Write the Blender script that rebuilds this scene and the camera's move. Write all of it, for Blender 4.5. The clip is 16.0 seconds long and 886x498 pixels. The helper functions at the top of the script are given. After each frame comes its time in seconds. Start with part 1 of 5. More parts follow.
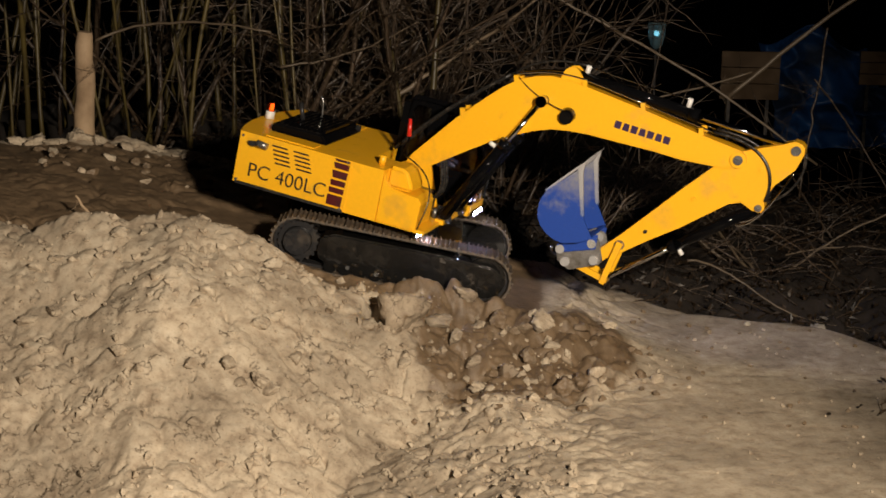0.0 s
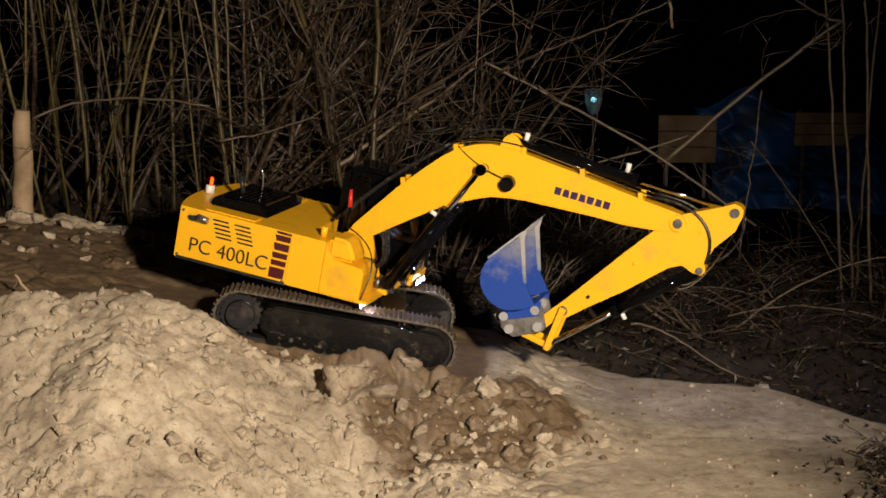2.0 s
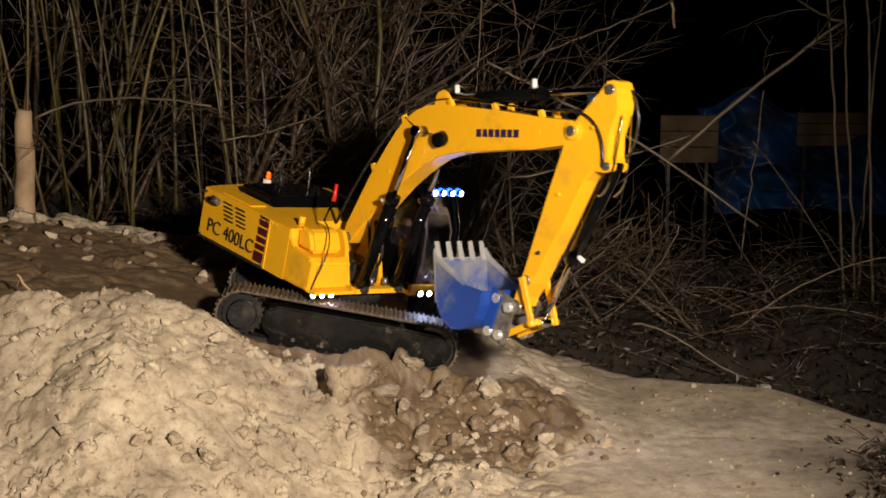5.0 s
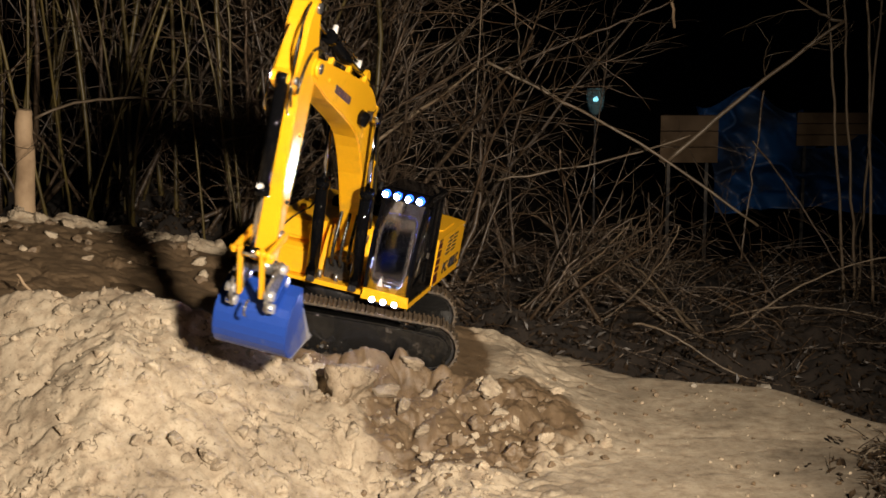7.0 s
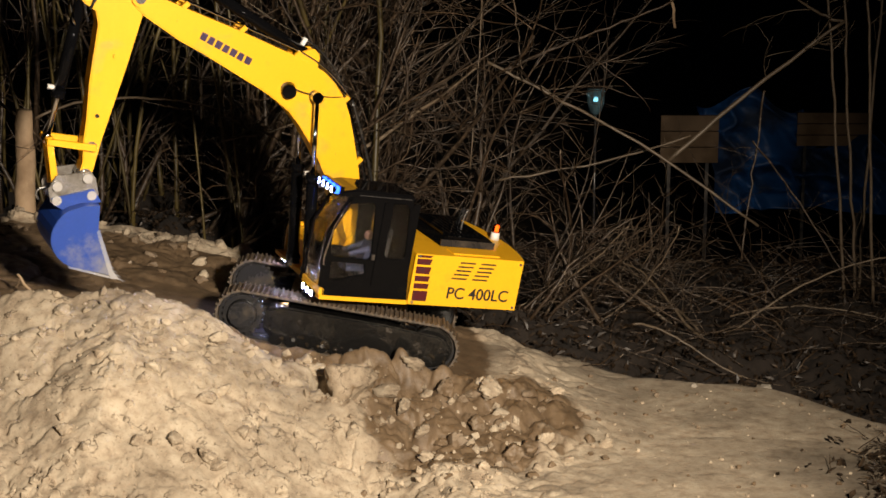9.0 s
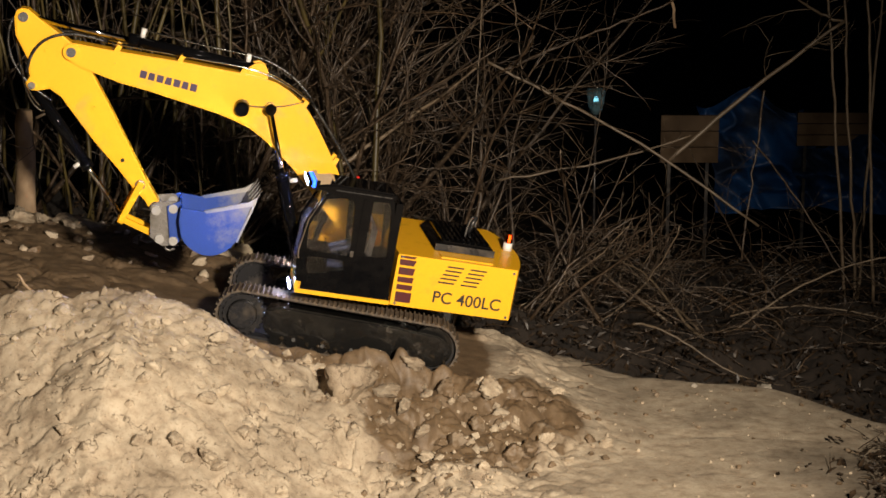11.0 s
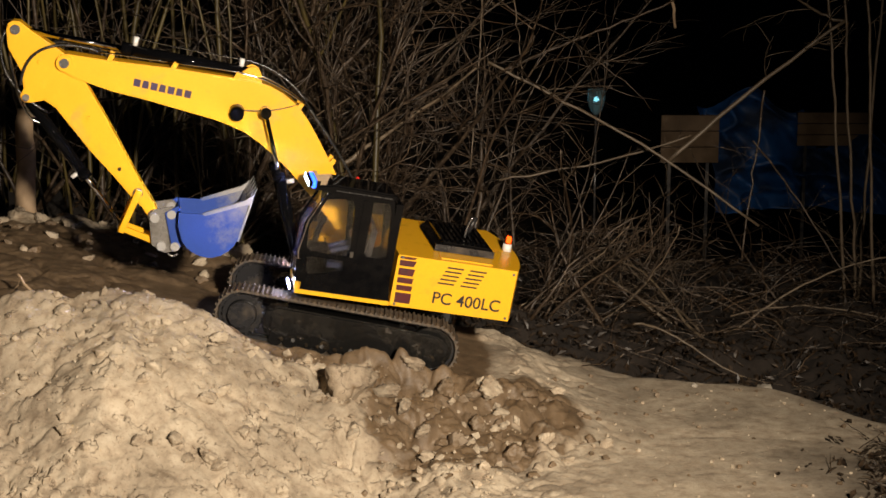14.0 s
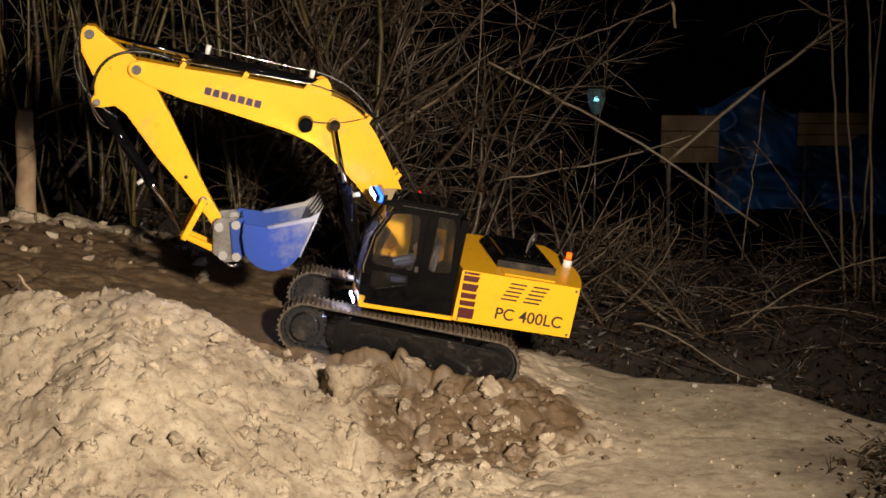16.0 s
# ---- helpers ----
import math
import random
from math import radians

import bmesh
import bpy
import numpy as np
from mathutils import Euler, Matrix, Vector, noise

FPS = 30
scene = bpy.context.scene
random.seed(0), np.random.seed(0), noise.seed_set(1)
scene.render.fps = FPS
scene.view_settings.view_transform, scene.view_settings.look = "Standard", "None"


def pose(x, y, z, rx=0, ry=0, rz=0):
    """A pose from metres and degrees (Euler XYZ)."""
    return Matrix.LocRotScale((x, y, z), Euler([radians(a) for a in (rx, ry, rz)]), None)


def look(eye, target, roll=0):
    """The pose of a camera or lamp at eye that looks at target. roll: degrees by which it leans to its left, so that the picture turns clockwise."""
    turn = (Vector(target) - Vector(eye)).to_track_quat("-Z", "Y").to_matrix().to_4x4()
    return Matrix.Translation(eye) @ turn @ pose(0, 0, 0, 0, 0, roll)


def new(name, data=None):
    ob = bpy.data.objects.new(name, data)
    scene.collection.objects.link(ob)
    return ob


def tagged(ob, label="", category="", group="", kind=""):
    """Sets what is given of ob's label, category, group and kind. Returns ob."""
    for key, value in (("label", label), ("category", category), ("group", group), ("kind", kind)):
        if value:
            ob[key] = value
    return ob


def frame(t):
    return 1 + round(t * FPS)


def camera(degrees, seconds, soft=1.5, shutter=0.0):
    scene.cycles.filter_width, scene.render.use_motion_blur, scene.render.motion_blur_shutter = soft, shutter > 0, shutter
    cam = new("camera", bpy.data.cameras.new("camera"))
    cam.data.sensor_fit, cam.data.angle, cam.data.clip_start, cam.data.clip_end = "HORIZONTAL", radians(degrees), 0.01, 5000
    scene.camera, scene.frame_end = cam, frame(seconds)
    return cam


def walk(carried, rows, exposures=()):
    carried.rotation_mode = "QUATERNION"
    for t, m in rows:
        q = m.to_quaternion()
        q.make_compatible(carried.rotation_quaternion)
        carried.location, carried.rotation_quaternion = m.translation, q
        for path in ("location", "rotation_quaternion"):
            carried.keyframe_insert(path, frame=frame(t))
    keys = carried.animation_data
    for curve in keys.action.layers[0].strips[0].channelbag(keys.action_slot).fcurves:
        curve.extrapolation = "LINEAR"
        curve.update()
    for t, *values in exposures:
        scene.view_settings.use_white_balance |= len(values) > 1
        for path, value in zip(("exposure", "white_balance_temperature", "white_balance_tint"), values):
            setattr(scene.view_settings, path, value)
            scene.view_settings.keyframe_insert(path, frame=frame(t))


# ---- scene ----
# Camera: stands still and turns in the hand at first, then rests.
cam = camera(29.3, 16.0, soft=1.6, shutter=0.5)
EYE = pose(0.0, -3.0, 0.85, 79.0, 0, 0)


def aim(yaw, pitch, roll):
    return EYE @ pose(0, 0, 0, 0, -yaw, 0) @ pose(0, 0, 0, pitch, 0, 0) @ pose(0, 0, 0, 0, 0, -roll)


walk(cam, [(t, aim(y, p, r)) for t, y, p, r in (
    (0, -1.872, -2.358, -1.392), (0.1, -1.99, -2.223, -1.334), (0.2, -2.03, -1.859, -1.275), (0.3, -1.966, -1.586, -1.217),
    (0.4, -1.78, -1.314, -1.158), (0.5, -1.453, -1.025, -1.100), (0.6, -1.50, -0.207, -0.933), (0.7, -1.36, 0.25, -0.765),
    (0.8, -0.95, 0.26, -0.598), (0.9, -0.334, 0.124, -0.430), (1.0, 0.199, 0.007, -0.263), (1.1, 0.23, -0.094, -0.201),
    (1.2, 0.37, -0.317, -0.140), (1.3, 0.57, -0.62, -0.078), (1.4, 0.55, -0.743, -0.017), (1.5, 0.541, -0.742, 0.045),
    (1.6, 0.32, -0.49, 0.038), (1.7, 0.24, -0.34, 0.031), (1.8, 0.09, -0.06, 0.025), (1.9, 0.046, 0.001, 0.018),
    (2.0, 0.031, 0.001, 0.011), (2.5, 0.004, -0.001, -0.009), (3.5, -0.002, -0.002, -0.007), (4.0, -0.025, 0, -0.020),
    (6.5, -0.033, -0.006, -0.034), (9.0, -0.044, -0.003, -0.05), (12.5, -0.054, -0.006, -0.032), (16.0, -0.059, -0.004, -0.023))],
     exposures=((0, -0.42), (1.0, -0.31), (2.0, -0.17), (4.0, -0.15), (6.5, 0.10), (9.0, 0.12), (11.5, 0.02), (16.0, -0.03)))

# Night: a nearly black sky and one flood lamp beside the camera.
world = bpy.data.worlds.new("night")
scene.world = world
world.use_nodes = True
world.node_tree.nodes["Background"].inputs[0].default_value = (0.35, 0.45, 0.7, 1)
world.node_tree.nodes["Background"].inputs[1].default_value = 0.002

flood = new("flood_lamp", bpy.data.lights.new("flood_lamp", "SPOT"))
flood.data.energy = 455
flood.data.color = (1.0, 0.86, 0.69)
flood.data.shadow_soft_size = 0.07
flood.data.spot_size = radians(68)
flood.data.spot_blend = 0.9
flood.matrix_world = look((0.56, -2.55, 1.02), (-0.43, -0.1, 0.12))


# ---- materials ----
def nodes_of(name, rough=0.6, metal=0.0):
    m = bpy.data.materials.new(name)
    m.use_nodes = True
    nt = m.node_tree
    b = nt.nodes["Principled BSDF"]
    b.inputs["Roughness"].default_value = rough
    b.inputs["Metallic"].default_value = metal
    return m, nt, b


def noise_node(nt, scale, detail=4.0, rough=0.6, coord="Object"):
    tc = nt.nodes.new("ShaderNodeTexCoord" if coord != "Position" else "ShaderNodeNewGeometry")
    n = nt.nodes.new("ShaderNodeTexNoise")
    n.inputs["Scale"].default_value = scale
    n.inputs["Detail"].default_value = detail
    n.inputs["Roughness"].default_value = rough
    nt.links.new(tc.outputs[coord], n.inputs["Vector"])
    return n


def ramp(nt, fac, stops):
    r = nt.nodes.new("ShaderNodeValToRGB")
    e = r.color_ramp.elements
    e[0].position, e[0].color = stops[0][0], (*stops[0][1], 1)
    e[1].position, e[1].color = stops[-1][0], (*stops[-1][1], 1)
    for p, c in stops[1:-1]:
        k = e.new(p)
        k.color = (*c, 1)
    nt.links.new(fac, r.inputs[0])
    return r


def bump(nt, b, height, strength, dist):
    n = nt.nodes.new("ShaderNodeBump")
    n.inputs["Strength"].default_value = strength
    n.inputs["Distance"].default_value = dist
    nt.links.new(height, n.inputs["Height"])
    nt.links.new(n.outputs[0], b.inputs["Normal"])


def mix(nt, fac, a, b, mode="MIX"):
    m = nt.nodes.new("ShaderNodeMix")
    m.data_type, m.blend_type = "RGBA", mode
    for sock, v in ((m.inputs[0], fac), (m.inputs[6], a), (m.inputs[7], b)):
        if isinstance(v, (int, float)):
            sock.default_value = v
        elif isinstance(v, tuple):
            sock.default_value = (*v, 1)
        else:
            nt.links.new(v, sock)
    return m.outputs[2]


def worn(name, base, dirt, rough, metal=0.0, scale=30.0, amount=(0.5, 0.75), bumps=0.15, coat=0.0, spread=0.12, gloss=0.5, dull=0.25):
    """A surface of one colour, uneven at two scales, with patches of dirt or wear."""
    m, nt, b = nodes_of(name, rough, metal)
    big = noise_node(nt, scale, 5)
    fine = noise_node(nt, scale * 9, 3)
    c = mix(nt, fine.outputs[0], tuple(x * (1 - spread) for x in base), tuple(min(1, x * (1 + spread)) for x in base))
    mask = ramp(nt, big.outputs[0], [(amount[0], (0, 0, 0)), (amount[1], (1, 1, 1))])
    nt.links.new(mix(nt, mask.outputs[0], c, dirt), b.inputs["Base Color"])
    rr = nt.nodes.new("ShaderNodeMapRange")
    rr.inputs[3].default_value, rr.inputs[4].default_value = max(0.04, rough - 0.08), min(1, rough + dull)
    nt.links.new(mask.outputs[0], rr.inputs[0])
    nt.links.new(rr.outputs[0], b.inputs["Roughness"])
    b.inputs["Specular IOR Level"].default_value = gloss
    if coat:
        b.inputs["Coat Weight"].default_value = coat
    bump(nt, b, fine.outputs[0], bumps, 0.001)
    return m


def glow(name, colour, strength):
    m, nt, b = nodes_of(name, 0.3)
    b.inputs["Base Color"].default_value = (*colour, 1)
    b.inputs["Emission Color"].default_value = (*colour, 1)
    b.inputs["Emission Strength"].default_value = strength
    return m


def glassy(name, tint, alpha_rough=0.02, ior=1.1):
    m, nt, b = nodes_of(name, alpha_rough)
    b.inputs["Base Color"].default_value = (*tint, 1)
    b.inputs["Transmission Weight"].default_value = 1.0
    b.inputs["IOR"].default_value = ior
    return m


YELLOW = worn("yellow_paint", (0.88, 0.445, 0.012), (0.50, 0.27, 0.03), 0.40, scale=20, amount=(0.56, 0.86), spread=0.07, bumps=0.08)
BLACK = worn("black_plastic", (0.003, 0.003, 0.0035), (0.006, 0.0055, 0.005), 0.08, scale=20, amount=(0.6, 1.0), gloss=0.12, bumps=0.02, dull=0.03)
WETBLACK = worn("wet_black_steel", (0.008, 0.0078, 0.0075), (0.045, 0.034, 0.023), 0.14, scale=34, bumps=1.0, coat=0.8, amount=(0.60, 0.76), dull=0.5)
STEEL = worn("bare_steel", (0.34, 0.33, 0.32), (0.15, 0.13, 0.10), 0.3, 0.8, scale=40)
CHROME = worn("chrome_rod", (0.66, 0.65, 0.64), (0.35, 0.33, 0.3), 0.14, 1.0, scale=20, amount=(0.7, 0.9))
BARESTEEL = worn("scuffed_coupler_steel", (0.26, 0.245, 0.23), (0.09, 0.075, 0.055), 0.35, 0.4, scale=45, amount=(0.4, 0.7))
PINSTEEL = worn("polished_pin_steel", (0.62, 0.61, 0.60), (0.3, 0.28, 0.25), 0.28, 0.5, scale=60, amount=(0.55, 0.8))
DARKSTEEL = worn("dark_steel", (0.035, 0.034, 0.035), (0.09, 0.07, 0.05), 0.35, 0.4, scale=30)
WETMUD = worn("wet_dark_mud", (0.018, 0.014, 0.010), (0.05, 0.036, 0.022), 0.06, scale=60, bumps=0.6, coat=1.0, amount=(0.5, 0.7), dull=0.1)
MUDTRACK = worn("muddy_track_steel", (0.045, 0.040, 0.036), (0.15, 0.108, 0.068), 0.5, 0.2, scale=55, amount=(0.3, 0.6), bumps=0.5)


def bucket_paint(name, base, bare, shift):
    """Paint ground away towards the lip, with streaks and dust."""
    m, nt, b = nodes_of(name, 0.45)
    tc = nt.nodes.new("ShaderNodeTexCoord")
    sep = nt.nodes.new("ShaderNodeSeparateXYZ")
    nt.links.new(tc.outputs["Object"], sep.inputs[0])
    big, fine, grit = noise_node(nt, 26, 6, 0.65), noise_node(nt, 190, 4, 0.7), noise_node(nt, 60, 5, 0.7)
    toward = nt.nodes.new("ShaderNodeMath")
    toward.operation = "MULTIPLY_ADD"
    nt.links.new(sep.outputs[2], toward.inputs[0])
    toward.inputs[1].default_value = -5.0
    nt.links.new(big.outputs[0], toward.inputs[2])
    wear = nt.nodes.new("ShaderNodeMath")
    wear.operation = "MULTIPLY_ADD"
    nt.links.new(grit.outputs[0], wear.inputs[0])
    wear.inputs[1].default_value = 0.5
    nt.links.new(toward.outputs[0], wear.inputs[2])
    mask = ramp(nt, wear.outputs[0], [(0.0, (0.03, 0.03, 0.03)), (1.0, (1, 1, 1))])
    lift = nt.nodes.new("ShaderNodeMapRange")
    lift.inputs[1].default_value, lift.inputs[2].default_value = 1.14 - shift, 1.62 - shift
    nt.links.new(wear.outputs[0], lift.inputs[0])
    nt.links.new(lift.outputs[0], mask.inputs[0])
    c = mix(nt, fine.outputs[0], tuple(x * 0.8 for x in base), tuple(min(1, x * 1.2) for x in base))
    nt.links.new(mix(nt, mask.outputs[0], c, bare), b.inputs["Base Color"])
    bump(nt, b, fine.outputs[0], 0.25, 0.001)
    return m


BLUE = bucket_paint("blue_bucket_paint", (0.004, 0.046, 0.30), (0.24, 0.235, 0.23), 0.0)
SCRAPED = bucket_paint("scraped_bucket_steel", (0.03, 0.09, 0.33), (0.34, 0.33, 0.33), 0.22)
VENTRED = worn("dark_red_mesh", (0.075, 0.006, 0.008), (0.03, 0.01, 0.01), 0.5, scale=60)
INK = worn("black_ink", (0.012, 0.01, 0.012), (0.03, 0.02, 0.01), 0.6, scale=50)
VIOLET = worn("violet_black_decal", (0.03, 0.012, 0.05), (0.05, 0.02, 0.06), 0.5, scale=50)
WHITE = worn("white_plastic", (0.75, 0.73, 0.7), (0.5, 0.45, 0.4), 0.4, scale=60)
AMBER = glassy("amber_dome", (0.95, 0.12, 0.02), 0.15)
BEACON = glow("beacon_lamp", (1.0, 0.30, 0.05), 3)
LED = glow("white_led", (0.55, 0.62, 1.0), 260)
ROOFLED = glow("roof_led", (0.45, 0.60, 1.0), 45)
ROOFCHIP = glow("roof_led_chip", (0.42, 0.50, 1.0), 4500)
# glare halo of the roof lamps, imitated by a glowing material
LEDHALO = glow("blue_led_halo", (0.02, 0.10, 1.0), 5)
JARLIGHT = glow("lantern_led", (0.35, 0.85, 1.0), 9)
GLASS = glassy("cab_glass", (0.62, 0.62, 0.63), 0.08, 1.4)
DARKGLASS = glassy("tinted_glass", (0.55, 0.56, 0.60), 0.10, 1.5)
JARGLASS = glassy("lantern_glass", (0.16, 0.24, 0.27), 0.4)
JARGLASS.node_tree.nodes["Principled BSDF"].inputs["Transmission Weight"].default_value = 0.6
RED = worn("red_plastic", (0.6, 0.02, 0.012), (0.3, 0.03, 0.02), 0.4, scale=40)
SKIN = worn("doll_beige", (0.28, 0.16, 0.11), (0.05, 0.03, 0.03), 0.6, scale=90)
CLOTH = worn("doll_blue_cloth", (0.010, 0.014, 0.04), (0.02, 0.025, 0.05), 0.9, scale=90)
RUBBER = worn("hose_rubber", (0.014, 0.013, 0.012), (0.05, 0.04, 0.03), 0.35, scale=70)
TARP = worn("blue_tarpaulin", (0.016, 0.085, 0.28), (0.008, 0.022, 0.06), 0.5, scale=5, amount=(0.46, 0.62), bumps=0.3)
BOARD = worn("weathered_board", (0.080, 0.043, 0.014), (0.032, 0.019, 0.008), 0.75, scale=9, bumps=0.4)
STAKE = worn("debarked_stake_wood", (0.36, 0.25, 0.15), (0.2, 0.13, 0.075), 0.8, scale=12, bumps=0.6)
DEBRIS = worn("pale_stone", (0.42, 0.37, 0.3), (0.25, 0.2, 0.15), 0.8, scale=40)


def bark(name, a, b_, c, scale=24.0):
    """Stems: colour differs from stem to stem and along each."""
    m, nt, b = nodes_of(name, 0.5)
    n = noise_node(nt, scale, 4)
    geo = nt.nodes.new("ShaderNodeNewGeometry")
    r = ramp(nt, n.outputs[0], [(0.3, a), (0.7, b_)])
    per = ramp(nt, geo.outputs["Random Per Island"], [(0.0, (0.45, 0.45, 0.45)), (0.75, (0.9, 0.9, 0.9)), (1.0, (1.35, 1.3, 1.2))])
    col = mix(nt, 1.0, r.outputs[0], per.outputs[0], "MULTIPLY")
    info = nt.nodes.new("ShaderNodeObjectInfo")
    tone = ramp(nt, info.outputs["Random"], [(0.0, (0.7, 0.7, 0.7)), (1.0, (1.2, 1.2, 1.2))])
    col = mix(nt, 1.0, col, tone.outputs[0], "MULTIPLY")
    spots = noise_node(nt, scale * 4, 2)
    msk = ramp(nt, spots.outputs[0], [(0.55, (0, 0, 0)), (0.75, (1, 1, 1))])
    nt.links.new(mix(nt, msk.outputs[0], col, c), b.inputs["Base Color"])
    bump(nt, b, n.outputs[0], 0.5, 0.002)
    return m


REED = bark("dry_reed_stem", (0.045, 0.031, 0.008), (0.120, 0.088, 0.020), (0.022, 0.014, 0.007), 14)
TWIG = bark("bare_twig_bark", (0.025, 0.0145, 0.0075), (0.068, 0.042, 0.022), (0.16, 0.118, 0.080), 40)
PALETWIG = bark("pale_twig", (0.09, 0.063, 0.038), (0.19, 0.14, 0.09), (0.07, 0.045, 0.026), 40)
LEAF = bark("rotting_leaf", (0.016, 0.010, 0.0055), (0.060, 0.036, 0.018), (0.012, 0.008, 0.005), 60)


def soil_material():
    m, nt, b = nodes_of("clay_soil", 0.85)
    at = nt.nodes.new("ShaderNodeAttribute")
    at.attribute_name = "damp"
    lit = nt.nodes.new("ShaderNodeAttribute")
    lit.attribute_name = "litter"
    big, mid, fine = noise_node(nt, 7, 5, 0.6, "Position"), noise_node(nt, 38, 5, 0.65, "Position"), noise_node(nt, 190, 4, 0.7, "Position")
    dry = ramp(nt, mid.outputs[0], [(0.30, (0.26, 0.198, 0.136)), (0.48, (0.41, 0.335, 0.242)), (0.70, (0.50, 0.425, 0.32))])
    tone = ramp(nt, big.outputs[0], [(0.35, (0.66, 0.64, 0.62)), (0.65, (1.12, 1.11, 1.10))])
    dryc = mix(nt, 1.0, dry.outputs[0], tone.outputs[0], "MULTIPLY")
    wet = ramp(nt, mid.outputs[0], [(0.3, (0.092, 0.060, 0.033)), (0.7, (0.185, 0.126, 0.073))])
    add = nt.nodes.new("ShaderNodeMath")
    add.operation = "MULTIPLY_ADD"
    nt.links.new(mid.outputs[0], add.inputs[0])
    add.inputs[1].default_value = 0.9
    nt.links.new(at.outputs["Fac"], add.inputs[2])
    edge = ramp(nt, add.outputs[0], [(0.80, (0, 0, 0)), (1.0, (1, 1, 1))])
    soil = mix(nt, edge.outputs[0], dryc, wet.outputs[0])
    spk = ramp(nt, fine.outputs[0], [(0.30, (0.62, 0.6, 0.58)), (0.45, (1, 1, 1))])
    soil = mix(nt, 1.0, soil, spk.outputs[0], "MULTIPLY")
    # shrinkage cracks, in patches
    geo = nt.nodes.new("ShaderNodeNewGeometry")
    warp = nt.nodes.new("ShaderNodeVectorMath")
    warp.operation = "MULTIPLY_ADD"
    wn = noise_node(nt, 30, 4, 0.6, "Position")
    nt.links.new(wn.outputs["Color"], warp.inputs[0])
    warp.inputs[1].default_value = (0.06, 0.06, 0.06)
    nt.links.new(geo.outputs["Position"], warp.inputs[2])
    vor = nt.nodes.new("ShaderNodeTexVoronoi")
    vor.feature = "DISTANCE_TO_EDGE"
    vor.inputs["Scale"].default_value = 21
    nt.links.new(warp.outputs[0], vor.inputs["Vector"])
    crack = ramp(nt, vor.outputs[0], [(0.008, (1, 1, 1)), (0.036, (0, 0, 0))])
    patch = ramp(nt, noise_node(nt, 24, 3, 0.6, "Position").outputs[0], [(0.53, (0, 0, 0)), (0.61, (1, 1, 1))])
    cm = mix(nt, 1.0, crack.outputs[0], patch.outputs[0], "MULTIPLY")
    sep = nt.nodes.new("ShaderNodeSeparateXYZ")
    nt.links.new(geo.outputs["Position"], sep.inputs[0])
    packed = nt.nodes.new("ShaderNodeMapRange")  # the trodden flat has hardly any cracks
    packed.inputs[1].default_value, packed.inputs[2].default_value = 0.05, 0.25
    packed.inputs[3].default_value, packed.inputs[4].default_value = 1.0, 0.12
    nt.links.new(sep.outputs[0], packed.inputs[0])
    cm = mix(nt, 1.0, cm, packed.outputs[0], "MULTIPLY")
    soil = mix(nt, cm, soil, (0.10, 0.072, 0.045))
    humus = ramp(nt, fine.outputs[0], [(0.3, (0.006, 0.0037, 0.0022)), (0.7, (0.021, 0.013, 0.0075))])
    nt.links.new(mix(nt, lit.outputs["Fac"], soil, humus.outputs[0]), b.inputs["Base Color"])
    rr = nt.nodes.new("ShaderNodeMapRange")
    rr.inputs[3].default_value, rr.inputs[4].default_value = 0.92, 0.55
    nt.links.new(edge.outputs[0], rr.inputs[0])
    nt.links.new(rr.outputs[0], b.inputs["Roughness"])
    both = nt.nodes.new("ShaderNodeMath")
    both.operation = "MULTIPLY_ADD"
    nt.links.new(fine.outputs[0], both.inputs[0])
    both.inputs[1].default_value = 0.35
    nt.links.new(mid.outputs[0], both.inputs[2])
    bump(nt, b, both.outputs[0], 0.7, 0.0030)
    return m


SOIL = soil_material()


# ---- mesh helpers ----
def mesh_of(name, bm, mats, smooth=False):
    me = bpy.data.meshes.new(name)
    bmesh.ops.recalc_face_normals(bm, faces=bm.faces)
    bm.to_mesh(me)
    bm.free()
    for m in (mats if isinstance(mats, (list, tuple)) else [mats]):
        me.materials.append(m)
    if smooth:
        for p in me.polygons:
            p.use_smooth = True
    return me


def part(name, bm, mats, parent=None, label="", smooth=False):
    ob = new(name, mesh_of(name, bm, mats, smooth))
    if parent:
        ob.parent = parent
    if label:
        tagged(ob, label)
    return ob


def empty(name):
    ob = new(name)
    ob.empty_display_size = 0.05
    return ob


def soften(bm, width, seg=2, angle=0.6):
    ed = [e for e in bm.edges if len(e.link_faces) == 2 and e.calc_face_angle(0) > angle]
    if ed and width > 0:
        bmesh.ops.bevel(bm, geom=ed, offset=width, segments=seg, affect="EDGES", clamp_overlap=True)


def add_box(bm, x0, x1, y0, y1, z0, z1, m=None):
    vs = [bm.verts.new((x, y, z)) for x in (x0, x1) for y in (y0, y1) for z in (z0, z1)]
    for f in ((0, 1, 3, 2), (4, 6, 7, 5), (0, 4, 5, 1), (2, 3, 7, 6), (0, 2, 6, 4), (1, 5, 7, 3)):
        bm.faces.new([vs[i] for i in f])
    if m:
        bmesh.ops.transform(bm, matrix=m, verts=vs)
    return vs


def box(x0, x1, y0, y1, z0, z1, bevel=0.002, seg=2):
    bm = bmesh.new()
    add_box(bm, x0, x1, y0, y1, z0, z1)
    soften(bm, bevel, seg)
    return bm


